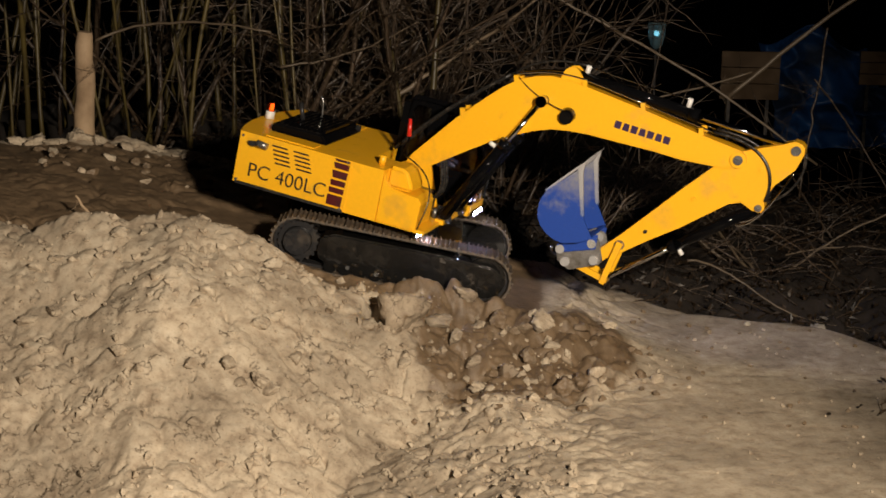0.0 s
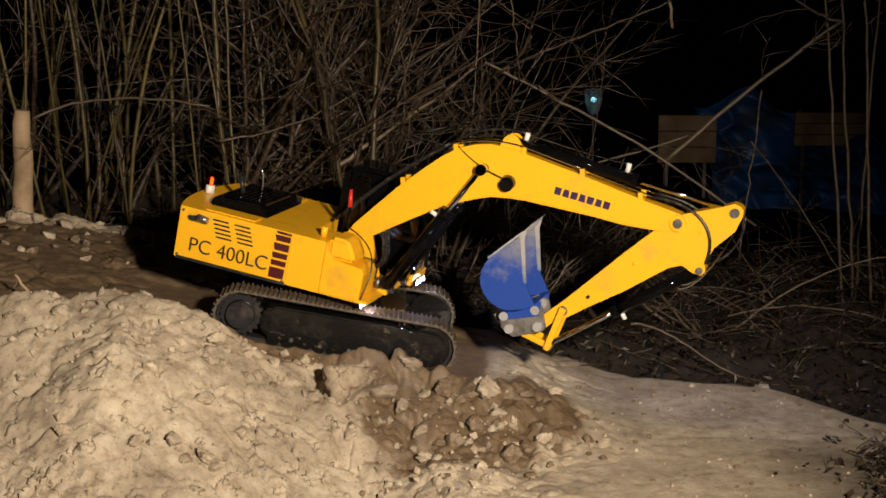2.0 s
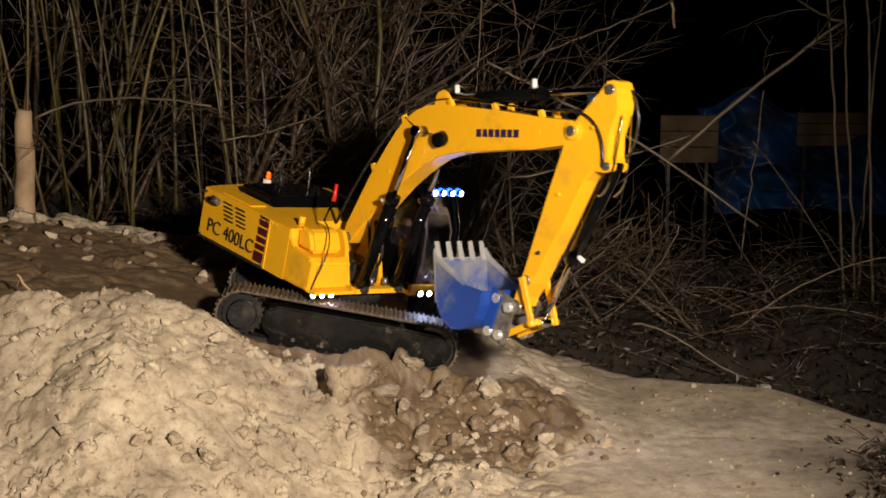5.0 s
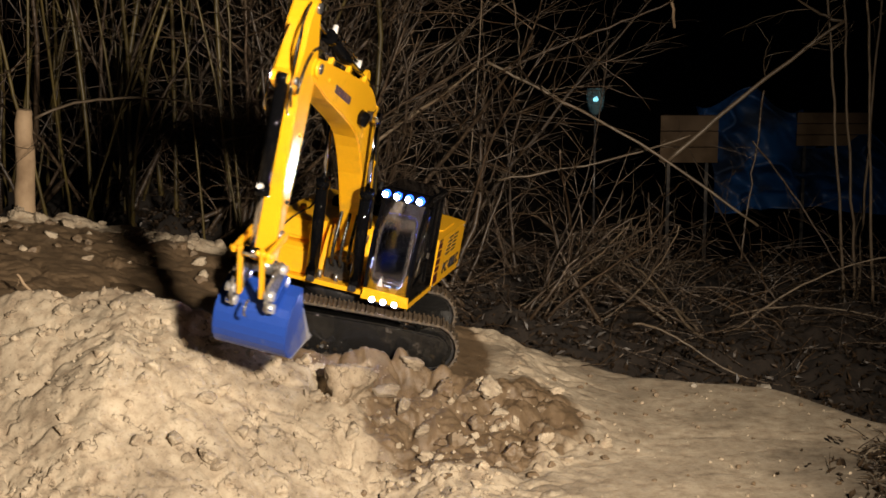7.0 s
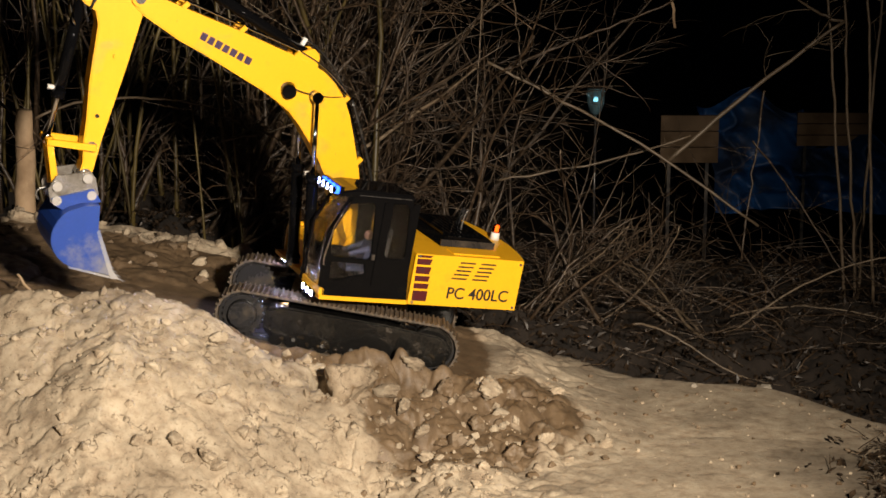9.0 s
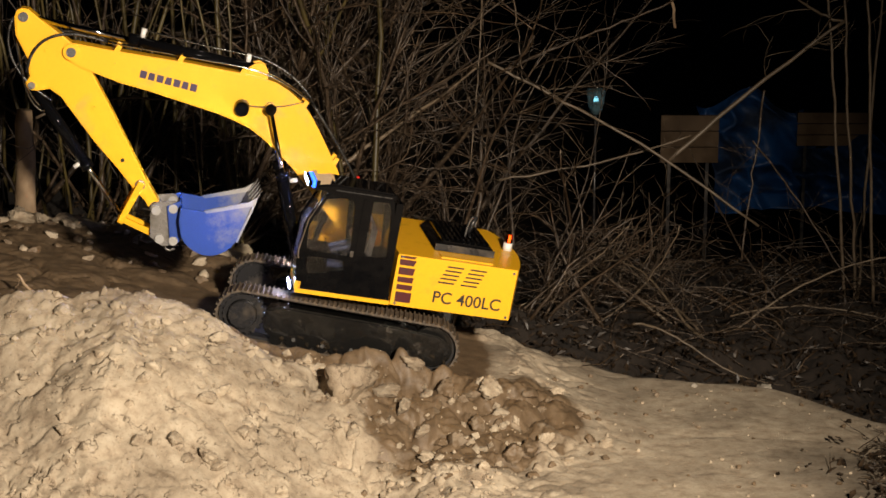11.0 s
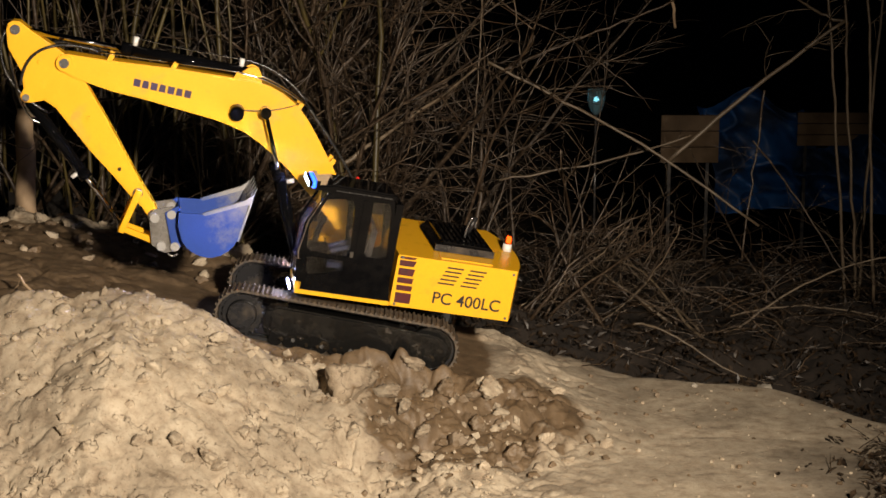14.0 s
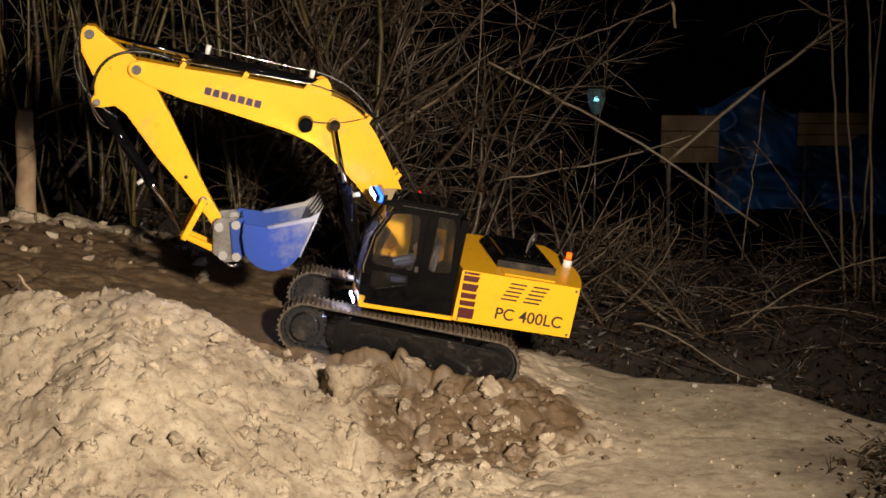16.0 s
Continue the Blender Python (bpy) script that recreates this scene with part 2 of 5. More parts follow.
def add_prism(bm, outline, y0, y1, holes=()):
    """A plate in the xz plane with holes, from y0 to y1."""
    fl = bmesh.new()
    edges = []
    for loop in (outline, *holes):
        vs = [fl.verts.new((x, y0, z)) for x, z in loop]
        edges += [fl.edges.new((vs[i], vs[(i + 1) % len(vs)])) for i in range(len(vs))]
    if holes:
        bmesh.ops.triangle_fill(fl, edges=edges, use_beauty=True)
    else:
        fl.faces.new(fl.verts[:])
    ext = bmesh.ops.extrude_face_region(fl, geom=fl.faces[:])
    for v in (g for g in ext["geom"] if isinstance(g, bmesh.types.BMVert)):
        v.co.y = y1
    bmesh.ops.recalc_face_normals(fl, faces=fl.faces)
    tmp = bpy.data.meshes.new("tmp")
    fl.to_mesh(tmp)
    fl.free()
    bm.from_mesh(tmp)
    bpy.data.meshes.remove(tmp)


def prism(outline, y0, y1, holes=(), bevel=0.0015, seg=2):
    bm = bmesh.new()
    add_prism(bm, outline, y0, y1, holes)
    soften(bm, bevel, seg, 0.9)
    return bm


def add_rod(bm, a, b, r0, r1=None, n=14, caps=True):
    """A straight round bar from a to b."""
    a, b = Vector(a), Vector(b)
    r1 = r0 if r1 is None else r1
    q = (b - a).to_track_quat("Z", "Y").to_matrix()
    rings = []
    for p, r in ((a, r0), (b, r1)):
        rings.append([bm.verts.new(p + q @ Vector((r * math.cos(2 * math.pi * i / n), r * math.sin(2 * math.pi * i / n), 0))) for i in range(n)])
    for i in range(n):
        f = bm.faces.new((rings[0][i], rings[0][(i + 1) % n], rings[1][(i + 1) % n], rings[1][i]))
        f.smooth = True
    if caps:
        bm.faces.new(rings[0][::-1])
        bm.faces.new(rings[1])


def rod(a, b, r0, r1=None, n=14):
    bm = bmesh.new()
    add_rod(bm, a, b, r0, r1, n)
    return bm


def add_tube(bm, pts, radii, n=5):
    """A bent tapering tube through pts."""
    prev = None
    up = Vector((0.31, 0.77, 0.55))
    for i, p in enumerate(pts):
        d = (pts[min(i + 1, len(pts) - 1)] - pts[max(i - 1, 0)]).normalized()
        x = d.cross(up)
        if x.length < 1e-4:
            x = d.cross(Vector((1, 0, 0)))
        x.normalize()
        y = d.cross(x)
        ring = [bm.verts.new(p + radii[i] * (math.cos(2 * math.pi * k / n) * x + math.sin(2 * math.pi * k / n) * y)) for k in range(n)]
        if prev:
            for k in range(n):
                f = bm.faces.new((prev[k], prev[(k + 1) % n], ring[(k + 1) % n], ring[k]))
                f.smooth = True
        else:
            bm.faces.new(ring[::-1])
        prev = ring
    bm.faces.new(prev)


def bezier(p0, p1, p2, p3, n=14):
    p0, p1, p2, p3 = map(Vector, (p0, p1, p2, p3))
    out = []
    for i in range(n + 1):
        t = i / n
        out.append((1 - t) ** 3 * p0 + 3 * t * (1 - t) ** 2 * p1 + 3 * t * t * (1 - t) * p2 + t ** 3 * p3)
    return out


def hose(p0, p1, p2, p3, r=0.0025, n=16):
    bm = bmesh.new()
    pts = bezier(p0, p1, p2, p3, n)
    add_tube(bm, pts, [r] * len(pts), 8)
    return bm


def disc_pin(x, z, y0, y1, r):
    bm = rod((x, y0, z), (x, y1, z), r, n=18)
    soften(bm, r * 0.12, 2)
    return bm


def smoothstep(a, b, v):
    t = np.clip((v - a) / (b - a), 0, 1)
    return t * t * (3 - 2 * t)


TABLES = {}


def table(seed, shape):
    if (seed, shape) not in TABLES:
        TABLES[seed, shape] = np.random.RandomState(seed).uniform(0, 1, shape)
    return TABLES[seed, shape]


def lattice(x, y, seed, step):
    """Smooth value noise on arrays, -1 to 1."""
    tab = table(seed, (256, 256)) * 2 - 1
    u, v = x / step + 1000, y / step + 1000
    i, j = np.floor(u).astype(int), np.floor(v).astype(int)
    fu, fv = u - i, v - j
    fu, fv = fu * fu * (3 - 2 * fu), fv * fv * (3 - 2 * fv)
    g = lambda a, b: tab[a % 256, b % 256]
    return (g(i, j) * (1 - fu) + g(i + 1, j) * fu) * (1 - fv) + (g(i, j + 1) * (1 - fu) + g(i + 1, j + 1) * fu) * fv


def cells(x, y, seed, step):
    """Distance to the nearest and second nearest of scattered points, in steps, a value and a tilt for each cell."""
    tab = table(seed, (64, 64, 3))
    u, v = x / step + 640, y / step + 640
    i, j = np.floor(u).astype(int), np.floor(v).astype(int)
    f1 = np.full(x.shape, 9.0)
    f2 = np.full(x.shape, 9.0)
    val, tilt = np.zeros(x.shape), np.zeros(x.shape)
    for di in (-1, 0, 1):
        for dj in (-1, 0, 1):
            c = tab[(i + di) % 64, (j + dj) % 64]
            ex, ey = u - (i + di + c[..., 0]), v - (j + dj + c[..., 1])
            d = np.hypot(ex, ey)
            near = d < f1
            f2 = np.where(near, f1, np.minimum(f2, d))
            val = np.where(near, c[..., 2], val)
            tilt = np.where(near, ex * (np.mod(c[..., 2] * 17.3, 1) - 0.5) + ey * (np.mod(c[..., 2] * 31.7, 1) - 0.5), tilt)
            f1 = np.where(near, d, f1)
    return f1, f2, val, tilt


# ---- ground ----
TRACK_C = (-0.173, -0.061, 0.1165)


def land(x, y):
    """Height, dampness and litter of the ground at arrays x, y."""
    w1 = lattice(x, y, 3, 0.22) * 0.03
    xx, yy = x + w1, y + lattice(x, y, 4, 0.25) * 0.025
    # bench on which the machine stands, running down to the flat
    bench = TRACK_C[2] - 0.1885 * (x - TRACK_C[0]) + 0.045 * (y - TRACK_C[1])
    ramp_z = np.interp(xx, (-9, -1.6, -0.8, 0.02, 0.12, 0.24, 0.34, 0.6, 3, 9), (0.27, 0.27, 0.225, 0.082, 0.062, 0.022, 0.002, 0.0, -0.02, -0.1))
    z = np.where(xx < 0.0, np.minimum(bench, 0.25), ramp_z)
    z = z * (1 - smoothstep(-0.02, 0.06, xx)) + ramp_z * smoothstep(-0.02, 0.06, xx)
    # heap in front
    crest = np.interp(xx, (-9, -1.6, -0.9, -0.73, -0.62, -0.51, -0.44, -0.36, -0.25, -0.135, 0.0, 0.15, 0.4), (0.2, 0.22, 0.226, 0.236, 0.238, 0.256, 0.238, 0.197, 0.130, 0.066, 0.025, 0.0, -0.01))
    y0 = -0.285 - 0.02 * np.clip((xx + 0.4) / 0.3, 0, 1)
    out_d = np.clip(y0 - yy, 0, 9)
    front = crest - np.interp(xx, (-0.5, -0.1, 0.05), (0.54, 0.50, 0.36)) * (out_d - 0.02 * (1 - np.exp(-out_d / 0.04)))
    base = np.interp(xx, (-0.35, 0.0), (-0.14, 0.0))
    front = np.maximum(front, base)
    back = smoothstep(y0 + 0.075, y0, yy)
    heap = np.where(yy < y0, front, z + (crest - z) * back)
    cover = smoothstep(-0.02, 0.02, crest - z) * (yy < y0 + 0.075)
    z = z * (1 - cover) + heap * cover
    skirt = smoothstep(-0.20, -0.46, yy) * smoothstep(-0.38, -0.25, xx)
    z = z * (1 - skirt) + front * skirt
    # bank behind, on the upper side
    rim = np.interp(xx, (-9, -0.9, -0.64, -0.44, -0.25, -0.1, 0.1), (0.26, 0.252, 0.228, 0.182, 0.135, 0.10, 0.06))
    k = smoothstep(0.26, 0.37, yy) * smoothstep(0.02, -0.12, xx)
    z = z * (1 - k) + np.maximum(rim, z - 0.05) * k
    # the far edge falls away to the thicket floor
    edge = np.interp(xx, (-9, -0.1, 0.05, 0.25, 0.45, 0.60, 0.76, 1.2, 9), (0.46, 0.40, 0.20, 0.12, 0.05, 0.0, -0.20, -0.5, -0.6))
    d = yy - edge
    # past y 1.3 a drop is added so the far ground stays black
    floor_z = np.interp(xx, (-9, -0.6, 0.0, 0.4, 9), (0.20, 0.17, 0.04, -0.02, -0.05)) - 0.30 * np.clip(yy - 1.3, 0, 3.0)
    f = smoothstep(0.0, 0.10, d)
    z = z * (1 - f) + floor_z * f
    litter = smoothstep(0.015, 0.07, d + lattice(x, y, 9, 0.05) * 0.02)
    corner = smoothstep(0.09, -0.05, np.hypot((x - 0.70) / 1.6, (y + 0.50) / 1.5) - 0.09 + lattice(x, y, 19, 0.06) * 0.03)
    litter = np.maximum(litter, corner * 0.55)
    # wet clay: the bench, its bank and the fresh spoil below
    pad = smoothstep(0.02, -0.03, np.abs(yy - 0.05) - 0.32) * smoothstep(0.12, 0.02, xx) * smoothstep(-0.255, -0.225, yy)
    rimdry = smoothstep(0.335, 0.37, yy) * smoothstep(0.0, -0.1, xx)
    spoil = smoothstep(0.06, -0.03, np.hypot((xx - 0.035) / 1.3, (yy + 0.295) / 1.25) - 0.135)
    blot = lattice(x, y, 12, 0.045) * 0.6 + lattice(x, y, 13, 0.02) * 0.4
    damp = np.clip(np.maximum(pad * (1 - rimdry), spoil * (0.78 + 0.62 * blot)), 0, 1)
    # relief: lumps, clods and crumbs
    near = smoothstep(3.0, 1.2, np.hypot(x, y))
    wx, wy = lattice(x, y, 21, 0.05) * 0.02 + lattice(x, y, 25, 0.017) * 0.006, lattice(x, y, 22, 0.05) * 0.02 + lattice(x, y, 26, 0.017) * 0.006
    heapy = smoothstep(0.45, -0.1, xx)
    loose = np.clip(spoil, 0, 1)
    relief = lattice(x + wx * 2, y + wy * 2, 5, 0.16) * 0.010 * heapy
    # rounded lumps with sharp valleys between, at five sizes
    for seed, step, high, turn in ((31, 0.105, 0.026, 0.4), (32, 0.052, 0.014, 1.1), (33, 0.025, 0.0060, 2.0), (34, 0.0125, 0.0032, 2.7), (35, 0.007, 0.0012, 3.3)):
        u = (x * math.cos(turn) - y * math.sin(turn)) + wx * (0.6 + 6 * step)
        v = (x * math.sin(turn) + y * math.cos(turn)) + wy * (0.6 + 6 * step)
        keep = 0.45 + 0.55 * smoothstep(-0.5, 0.5, lattice(u, v, seed + 20, step * 2.7))
        relief = relief + high * keep * (np.sqrt(np.abs(lattice(u, v, seed, step)) + 0.02) - 0.5) * (heapy if step > 0.1 else 1 + 1.5 * loose)
    # scattered clods and short open cracks
    for seed, step, high, gap, part_of in ((7, 0.080, 0.006, 0.016, 0.55), (8, 0.036, 0.006, 0.007, 0.55), (18, 0.016, 0.0030, 0.003, 0.60)):
        f1, f2, v, tl = cells(x + wx * step / 0.04, y + wy * step / 0.04, seed, step)
        on = smoothstep(part_of - 0.05, part_of + 0.1, v)
        some = smoothstep(0.1, 0.35, lattice(x, y, seed + 40, step * 0.6))
        relief = relief + (high * (v - part_of) * smoothstep(0.0, 0.2, f2 - f1) - gap * (1 - smoothstep(0.0, 0.07, f2 - f1)) * some) * on * heapy
    # the gap beside the largest block
    relief = relief - 0.040 * np.exp(-((x + 0.206) / 0.010) ** 2 - ((y + 0.315) / 0.035) ** 2)
    rough = 1 - 0.88 * smoothstep(0.14, 0.34, xx) * smoothstep(0.3, 0.0, yy)
    rough = rough * (1 - 0.45 * np.clip(pad, 0, 1) * smoothstep(-0.2, -0.16, yy))
    z = z + relief * rough * near
    # heaps of rotting litter on the thicket floor
    z = z + litter * f * near * (0.030 * lattice(x, y, 61, 0.13) + 0.020 * lattice(x, y, 62, 0.05) + 0.010 * lattice(x, y, 63, 0.02))
    # mud squeezed up along the near track
    z = z + 0.027 * np.exp(-((y + 0.224) / 0.017) ** 2) * smoothstep(-0.50, -0.38, x) * smoothstep(0.06, -0.02, x) * (1 + 0.5 * lattice(x, y, 30, 0.04))
    # ruts stay level under the tracks
    rut = smoothstep(0.155, 0.135, np.abs(yy - TRACK_C[1])) * smoothstep(-0.62, -0.5, x) * smoothstep(0.16, 0.06, x)
    under = np.minimum(bench - 0.004, z)
    z = z * (1 - rut) + under * rut
    return z, damp, litter


def axis(lo, hi, step, far, grow=1.25):
    out = list(np.arange(lo, hi + step / 2, step))
    s, a, b = step, lo, hi
    left, right = [], []
    while b < far:
        s *= grow
        a -= s
        b += s
        left.append(a)
        right.append(b)
    return np.array(left[::-1] + out + right)


def build_ground():
    xs, ys = axis(-0.95, 0.95, 0.0034, 90), axis(-0.95, 0.55, 0.0034, 90)
    gx, gy = np.meshgrid(xs, ys)
    z, damp, litter = land(gx, gy)
    nx, ny = len(xs), len(ys)
    co = np.stack((gx, gy, z), -1).reshape(-1, 3)
    idx = np.arange(nx * ny).reshape(ny, nx)
    quads = np.stack((idx[:-1, :-1], idx[:-1, 1:], idx[1:, 1:], idx[1:, :-1]), -1).reshape(-1, 4)
    me = bpy.data.meshes.new("ground")
    me.vertices.add(len(co))
    me.vertices.foreach_set("co", co.ravel())
    me.loops.add(quads.size)
    me.loops.foreach_set("vertex_index", quads.ravel())
    me.polygons.add(len(quads))
    me.polygons.foreach_set("loop_start", np.arange(0, quads.size, 4))
    me.polygons.foreach_set("use_smooth", np.ones(len(quads), dtype=bool))
    me.update()
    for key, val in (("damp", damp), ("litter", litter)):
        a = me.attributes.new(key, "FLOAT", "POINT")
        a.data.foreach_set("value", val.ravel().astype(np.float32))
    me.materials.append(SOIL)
    return tagged(new("ground", me), "heaped pale clay soil with damp brown spoil and cracks", "ground", kind="structure")


HX, HY = np.arange(-1.6, 1.9, 0.008), np.arange(-1.0, 2.6, 0.008)
HZ = land(*np.meshgrid(HX, HY))[0]


def height(x, y):
    i, j = min(max(int((x - HX[0]) / 0.008), 0), len(HX) - 2), min(max(int((y - HY[0]) / 0.008), 0), len(HY) - 2)
    u, v = min(max((x - HX[i]) / 0.008, 0), 1), min(max((y - HY[j]) / 0.008, 0), 1)
    return float((HZ[j, i] * (1 - u) + HZ[j, i + 1] * u) * (1 - v) + (HZ[j + 1, i] * (1 - u) + HZ[j + 1, i + 1] * u) * v)


ground = build_ground()


# ---- clods of clay ----
def clod_mesh(seed, rough=0.35, flat=0.75):
    """A broken lump: a ball cut by many planes, then roughened."""
    bm = bmesh.new()
    bmesh.ops.create_icosphere(bm, subdivisions=4, radius=1.0)
    rng = random.Random(seed)
    off = Vector((rng.uniform(0, 50), rng.uniform(0, 50), rng.uniform(0, 50)))
    cuts = [(Vector((rng.gauss(0, 1), rng.gauss(0, 1), rng.gauss(0, 1))).normalized(), rng.uniform(0.35, 0.70)) for _ in range(9)]
    for v in bm.verts:
        p = v.co * (1 + rough * noise.noise(v.co * 1.3 + off))
        for n, d in cuts:
            h = p.dot(n) - d
            if h > 0:
                p -= n * h * 0.85
        p *= 1 + 0.26 * abs(noise.noise(p * 2.6 + off)) + 0.20 * noise.noise(p * 6 + off) + 0.10 * noise.noise(p * 13 + off)
        v.co = Vector((p.x, p.y, p.z * flat)) * 1.25
    return mesh_of("clod", bm, SOIL, True)


def soil_tags(me, damp):
    for key, val in (("damp", damp), ("litter", 0.0)):
        a = me.attributes.new(key, "FLOAT", "POINT")
        a.data.foreach_set("value", np.full(len(me.vertices), val, dtype=np.float32))
    return me


# place, size and dampness of the lumps that stand out
CLODS = (
    (-0.097, -0.302, 0.020, 0), (-0.066, -0.332, 0.015, 0), (-0.050, -0.226, 0.019, 0), (0.078, -0.258, 0.023, 0), (0.093, -0.302, 0.012, 0), (-0.109, -0.368, 0.014, 1), (-0.037, -0.366, 0.011, 0),
    (-0.025, -0.430, 0.013, 0), (0.162, -0.352, 0.015, 0), (0.113, -0.368, 0.010, 0), (0.193, -0.174, 0.013, 0), (0.161, -0.258, 0.008, 1), (0.123, -0.110, 0.011, 0), (0.229, -0.248, 0.008, 1),
    (0.240, -0.252, 0.006, 1), (0.056, -0.338, 0.017, 1), (0.104, -0.432, 0.019, 1), (0.136, -0.400, 0.014, 1), (0.015, -0.386, 0.015, 1), (0.006, -0.276, 0.020, 1), (-0.022, -0.322, 0.014, 1),
    (0.258, -0.408, 0.007, 1), (0.320, -0.318, 0.005, 1), (-0.210, -0.278, 0.014, 0), (-0.147, -0.416, 0.011, 0), (-0.205, -0.352, 0.012, 0), (0.350, -0.156, 0.005, 1), (-0.230, -0.264, 0.012, 0))


def build_clods():
    dry = [soil_tags(clod_mesh(i), 0.0) for i in range(5)]
    wet = [soil_tags(clod_mesh(20 + i), 0.55) for i in range(4)]
    rng = random.Random(4)

    def put(x, y, r, meshes, label, sink=0.22):
        ob = new("clod", rng.choice(meshes))
        ob.matrix_world = Matrix.LocRotScale((x, y, height(x, y) + r * (0.5 - sink)), Euler([rng.uniform(-0.5, 0.5), rng.uniform(-0.5, 0.5), rng.uniform(0, 6.3)]), (r, r * rng.uniform(0.75, 1), r * rng.uniform(0.75, 1)))
        return tagged(ob, label, "clod", "clods of clay on the slope")

    block = new("clod", soil_tags(clod_mesh(91, 0.25, 1.05), 0.42))
    block.matrix_world = Matrix.LocRotScale((-0.156, -0.312, height(-0.156, -0.312) + 0.014), Euler((0.2, 0.1, 0.4)), (0.041, 0.034, 0.044))
    tagged(block, "large broken block of brown clay beside a gap", "clod", "clods of clay on the slope")
    for x, y, r, d in CLODS:
        put(x, y, r, wet if d else dry, "damp brown lump of clay on the spoil" if d else "pale dry lump of clay on the slope")
    for _ in range(36):
        x, y = rng.gauss(0.02, 0.11), rng.gauss(-0.36, 0.085)
        if y > -0.22:
            continue
        d = rng.random() < 0.5
        put(x, y, rng.uniform(0.003, 0.011), wet if d else dry, "small damp crumb of clay" if d else "small pale crumb of clay", 0.2)
    # rim of the bank behind
    for _ in range(30):
        x = rng.uniform(-0.98, -0.36)
        put(x, 0.37 + rng.uniform(-0.03, 0.04), rng.uniform(0.008, 0.022), dry, "pale dry lump of clay along the bank edge", 0.42)
    for _ in range(40):
        x = rng.uniform(-0.95, -0.40)
        put(x, rng.uniform(0.10, 0.33), rng.uniform(0.004, 0.014), wet if rng.random() < 0.7 else dry, "small crumb of clay in the cutting", 0.2)
    # crumbs on the heap and on the flat
    for _ in range(45):
        x, y = rng.uniform(-0.8, -0.25), rng.uniform(-0.75, -0.26)
        put(x, y, rng.uniform(0.004, 0.015), dry, "small pale crumb of clay on the heap", 0.25)
    for _ in range(60):
        x, y = rng.uniform(0.15, 0.75), rng.uniform(-0.55, 0.05)
        put(x, y, rng.uniform(0.002, 0.006), wet if rng.random() < 0.92 else dry, "tiny dark crumb on the packed clay", 0.1)


def build_crumbs():
    """Fine crumbs too many to count, over the heap, the spoil and the flat."""
    rng = random.Random(77)
    bm = bmesh.new()
    for k in range(2600):
        x, y = (rng.uniform(-0.95, 0.12), rng.uniform(-0.9, -0.24)) if k % 12 else (rng.uniform(0.05, 0.75), rng.uniform(-0.8, 0.0))
        r = min(0.010, 0.0016 * rng.paretovariate(1.5)) * (1.0 if k % 12 else 0.55)
        m = pose(x, y, height(x, y) + r * 0.25, rng.uniform(0, 360), rng.uniform(0, 360), rng.uniform(0, 360))
        ring = [Vector((rng.uniform(0.6, 1.1) * math.cos(a), rng.uniform(0.6, 1.1) * math.sin(a), rng.uniform(-0.25, 0.25))) * r for a in (0.2, 1.3, 2.5, 3.6, 5.0)]
        vs = [bm.verts.new(m @ q) for q in ring]
        top, low = bm.verts.new(m @ Vector((0, 0, r * rng.uniform(0.5, 0.9)))), bm.verts.new(m @ Vector((0, 0, -r * rng.uniform(0.5, 0.9))))
        for i in range(5):
            bm.faces.new((vs[i], vs[(i + 1) % 5], top))
            bm.faces.new((vs[(i + 1) % 5], vs[i], low))
    me = soil_tags(mesh_of("crumbs", bm, SOIL), 0.08)
    tagged(new("crumbs", me), "fine dry crumbs of pale clay scattered on the heap", "crumbs", kind="stuff")


build_clods()
build_crumbs()


# ---- the excavator ----
G = 0.111                      # house floor above the track soles
HALF = 0.1405                  # half width of the house
REAR, TOP = -0.268, 0.0915
FOOT = (0.0095, 0.0792)        # boom foot in the house
BOOM_LEN = 0.5695
BOOM_PIN = (0.2467, 0.1096)    # lift cylinder's pin on the boom
LUG = (0.297, 0.150)           # stick cylinder's pin on the boom
STICK_END = (-0.0842, 0.0429)
STICK_PIN = (0.022, 0.084)     # bucket cylinder's pin on the stick
ROCK = (0.251, 0.001)
ROCK_LEN, LINK_LEN = 0.068, 0.0715
TIP = (0.300, -0.004)
LINK_PIN = (0.048, 0.014)      # from TIP, in the bucket's rest pose
C_REST = -74.8
LIFT_BASE = (0.092, 0.022)
ARM_Y = 0.001
TRACK_X, TRACK_L, TRACK_R, TRACK_Z = 0.0008, 0.1645, 0.0415, 0.047
BASE = pose(-0.1734, -0.0613, 0.2266, 2.54, 10.67, 1.04) @ pose(0, 0, -G)


def track_point(s):
    """Place and turn of the belt at the length s along it."""
    straight, turn = 2 * TRACK_L, math.pi * TRACK_R
    s %= 2 * (straight + turn)
    if s < straight:
        return TRACK_X - TRACK_L + s, TRACK_Z + TRACK_R, 0.0
    s -= straight
    if s < turn:
        a = s / TRACK_R
        return TRACK_X + TRACK_L + TRACK_R * math.sin(a), TRACK_Z + TRACK_R * math.cos(a), math.degrees(a)
    s -= turn
    if s < straight:
        return TRACK_X + TRACK_L - s, TRACK_Z - TRACK_R, 180.0
    a = (s - straight) / TRACK_R
    return TRACK_X - TRACK_L - TRACK_R * math.sin(a), TRACK_Z - TRACK_R * math.cos(a), 180 + math.degrees(a)


BELT = 2 * (2 * TRACK_L + math.pi * TRACK_R)
SHOES = 56
shoes, wheels = [], []


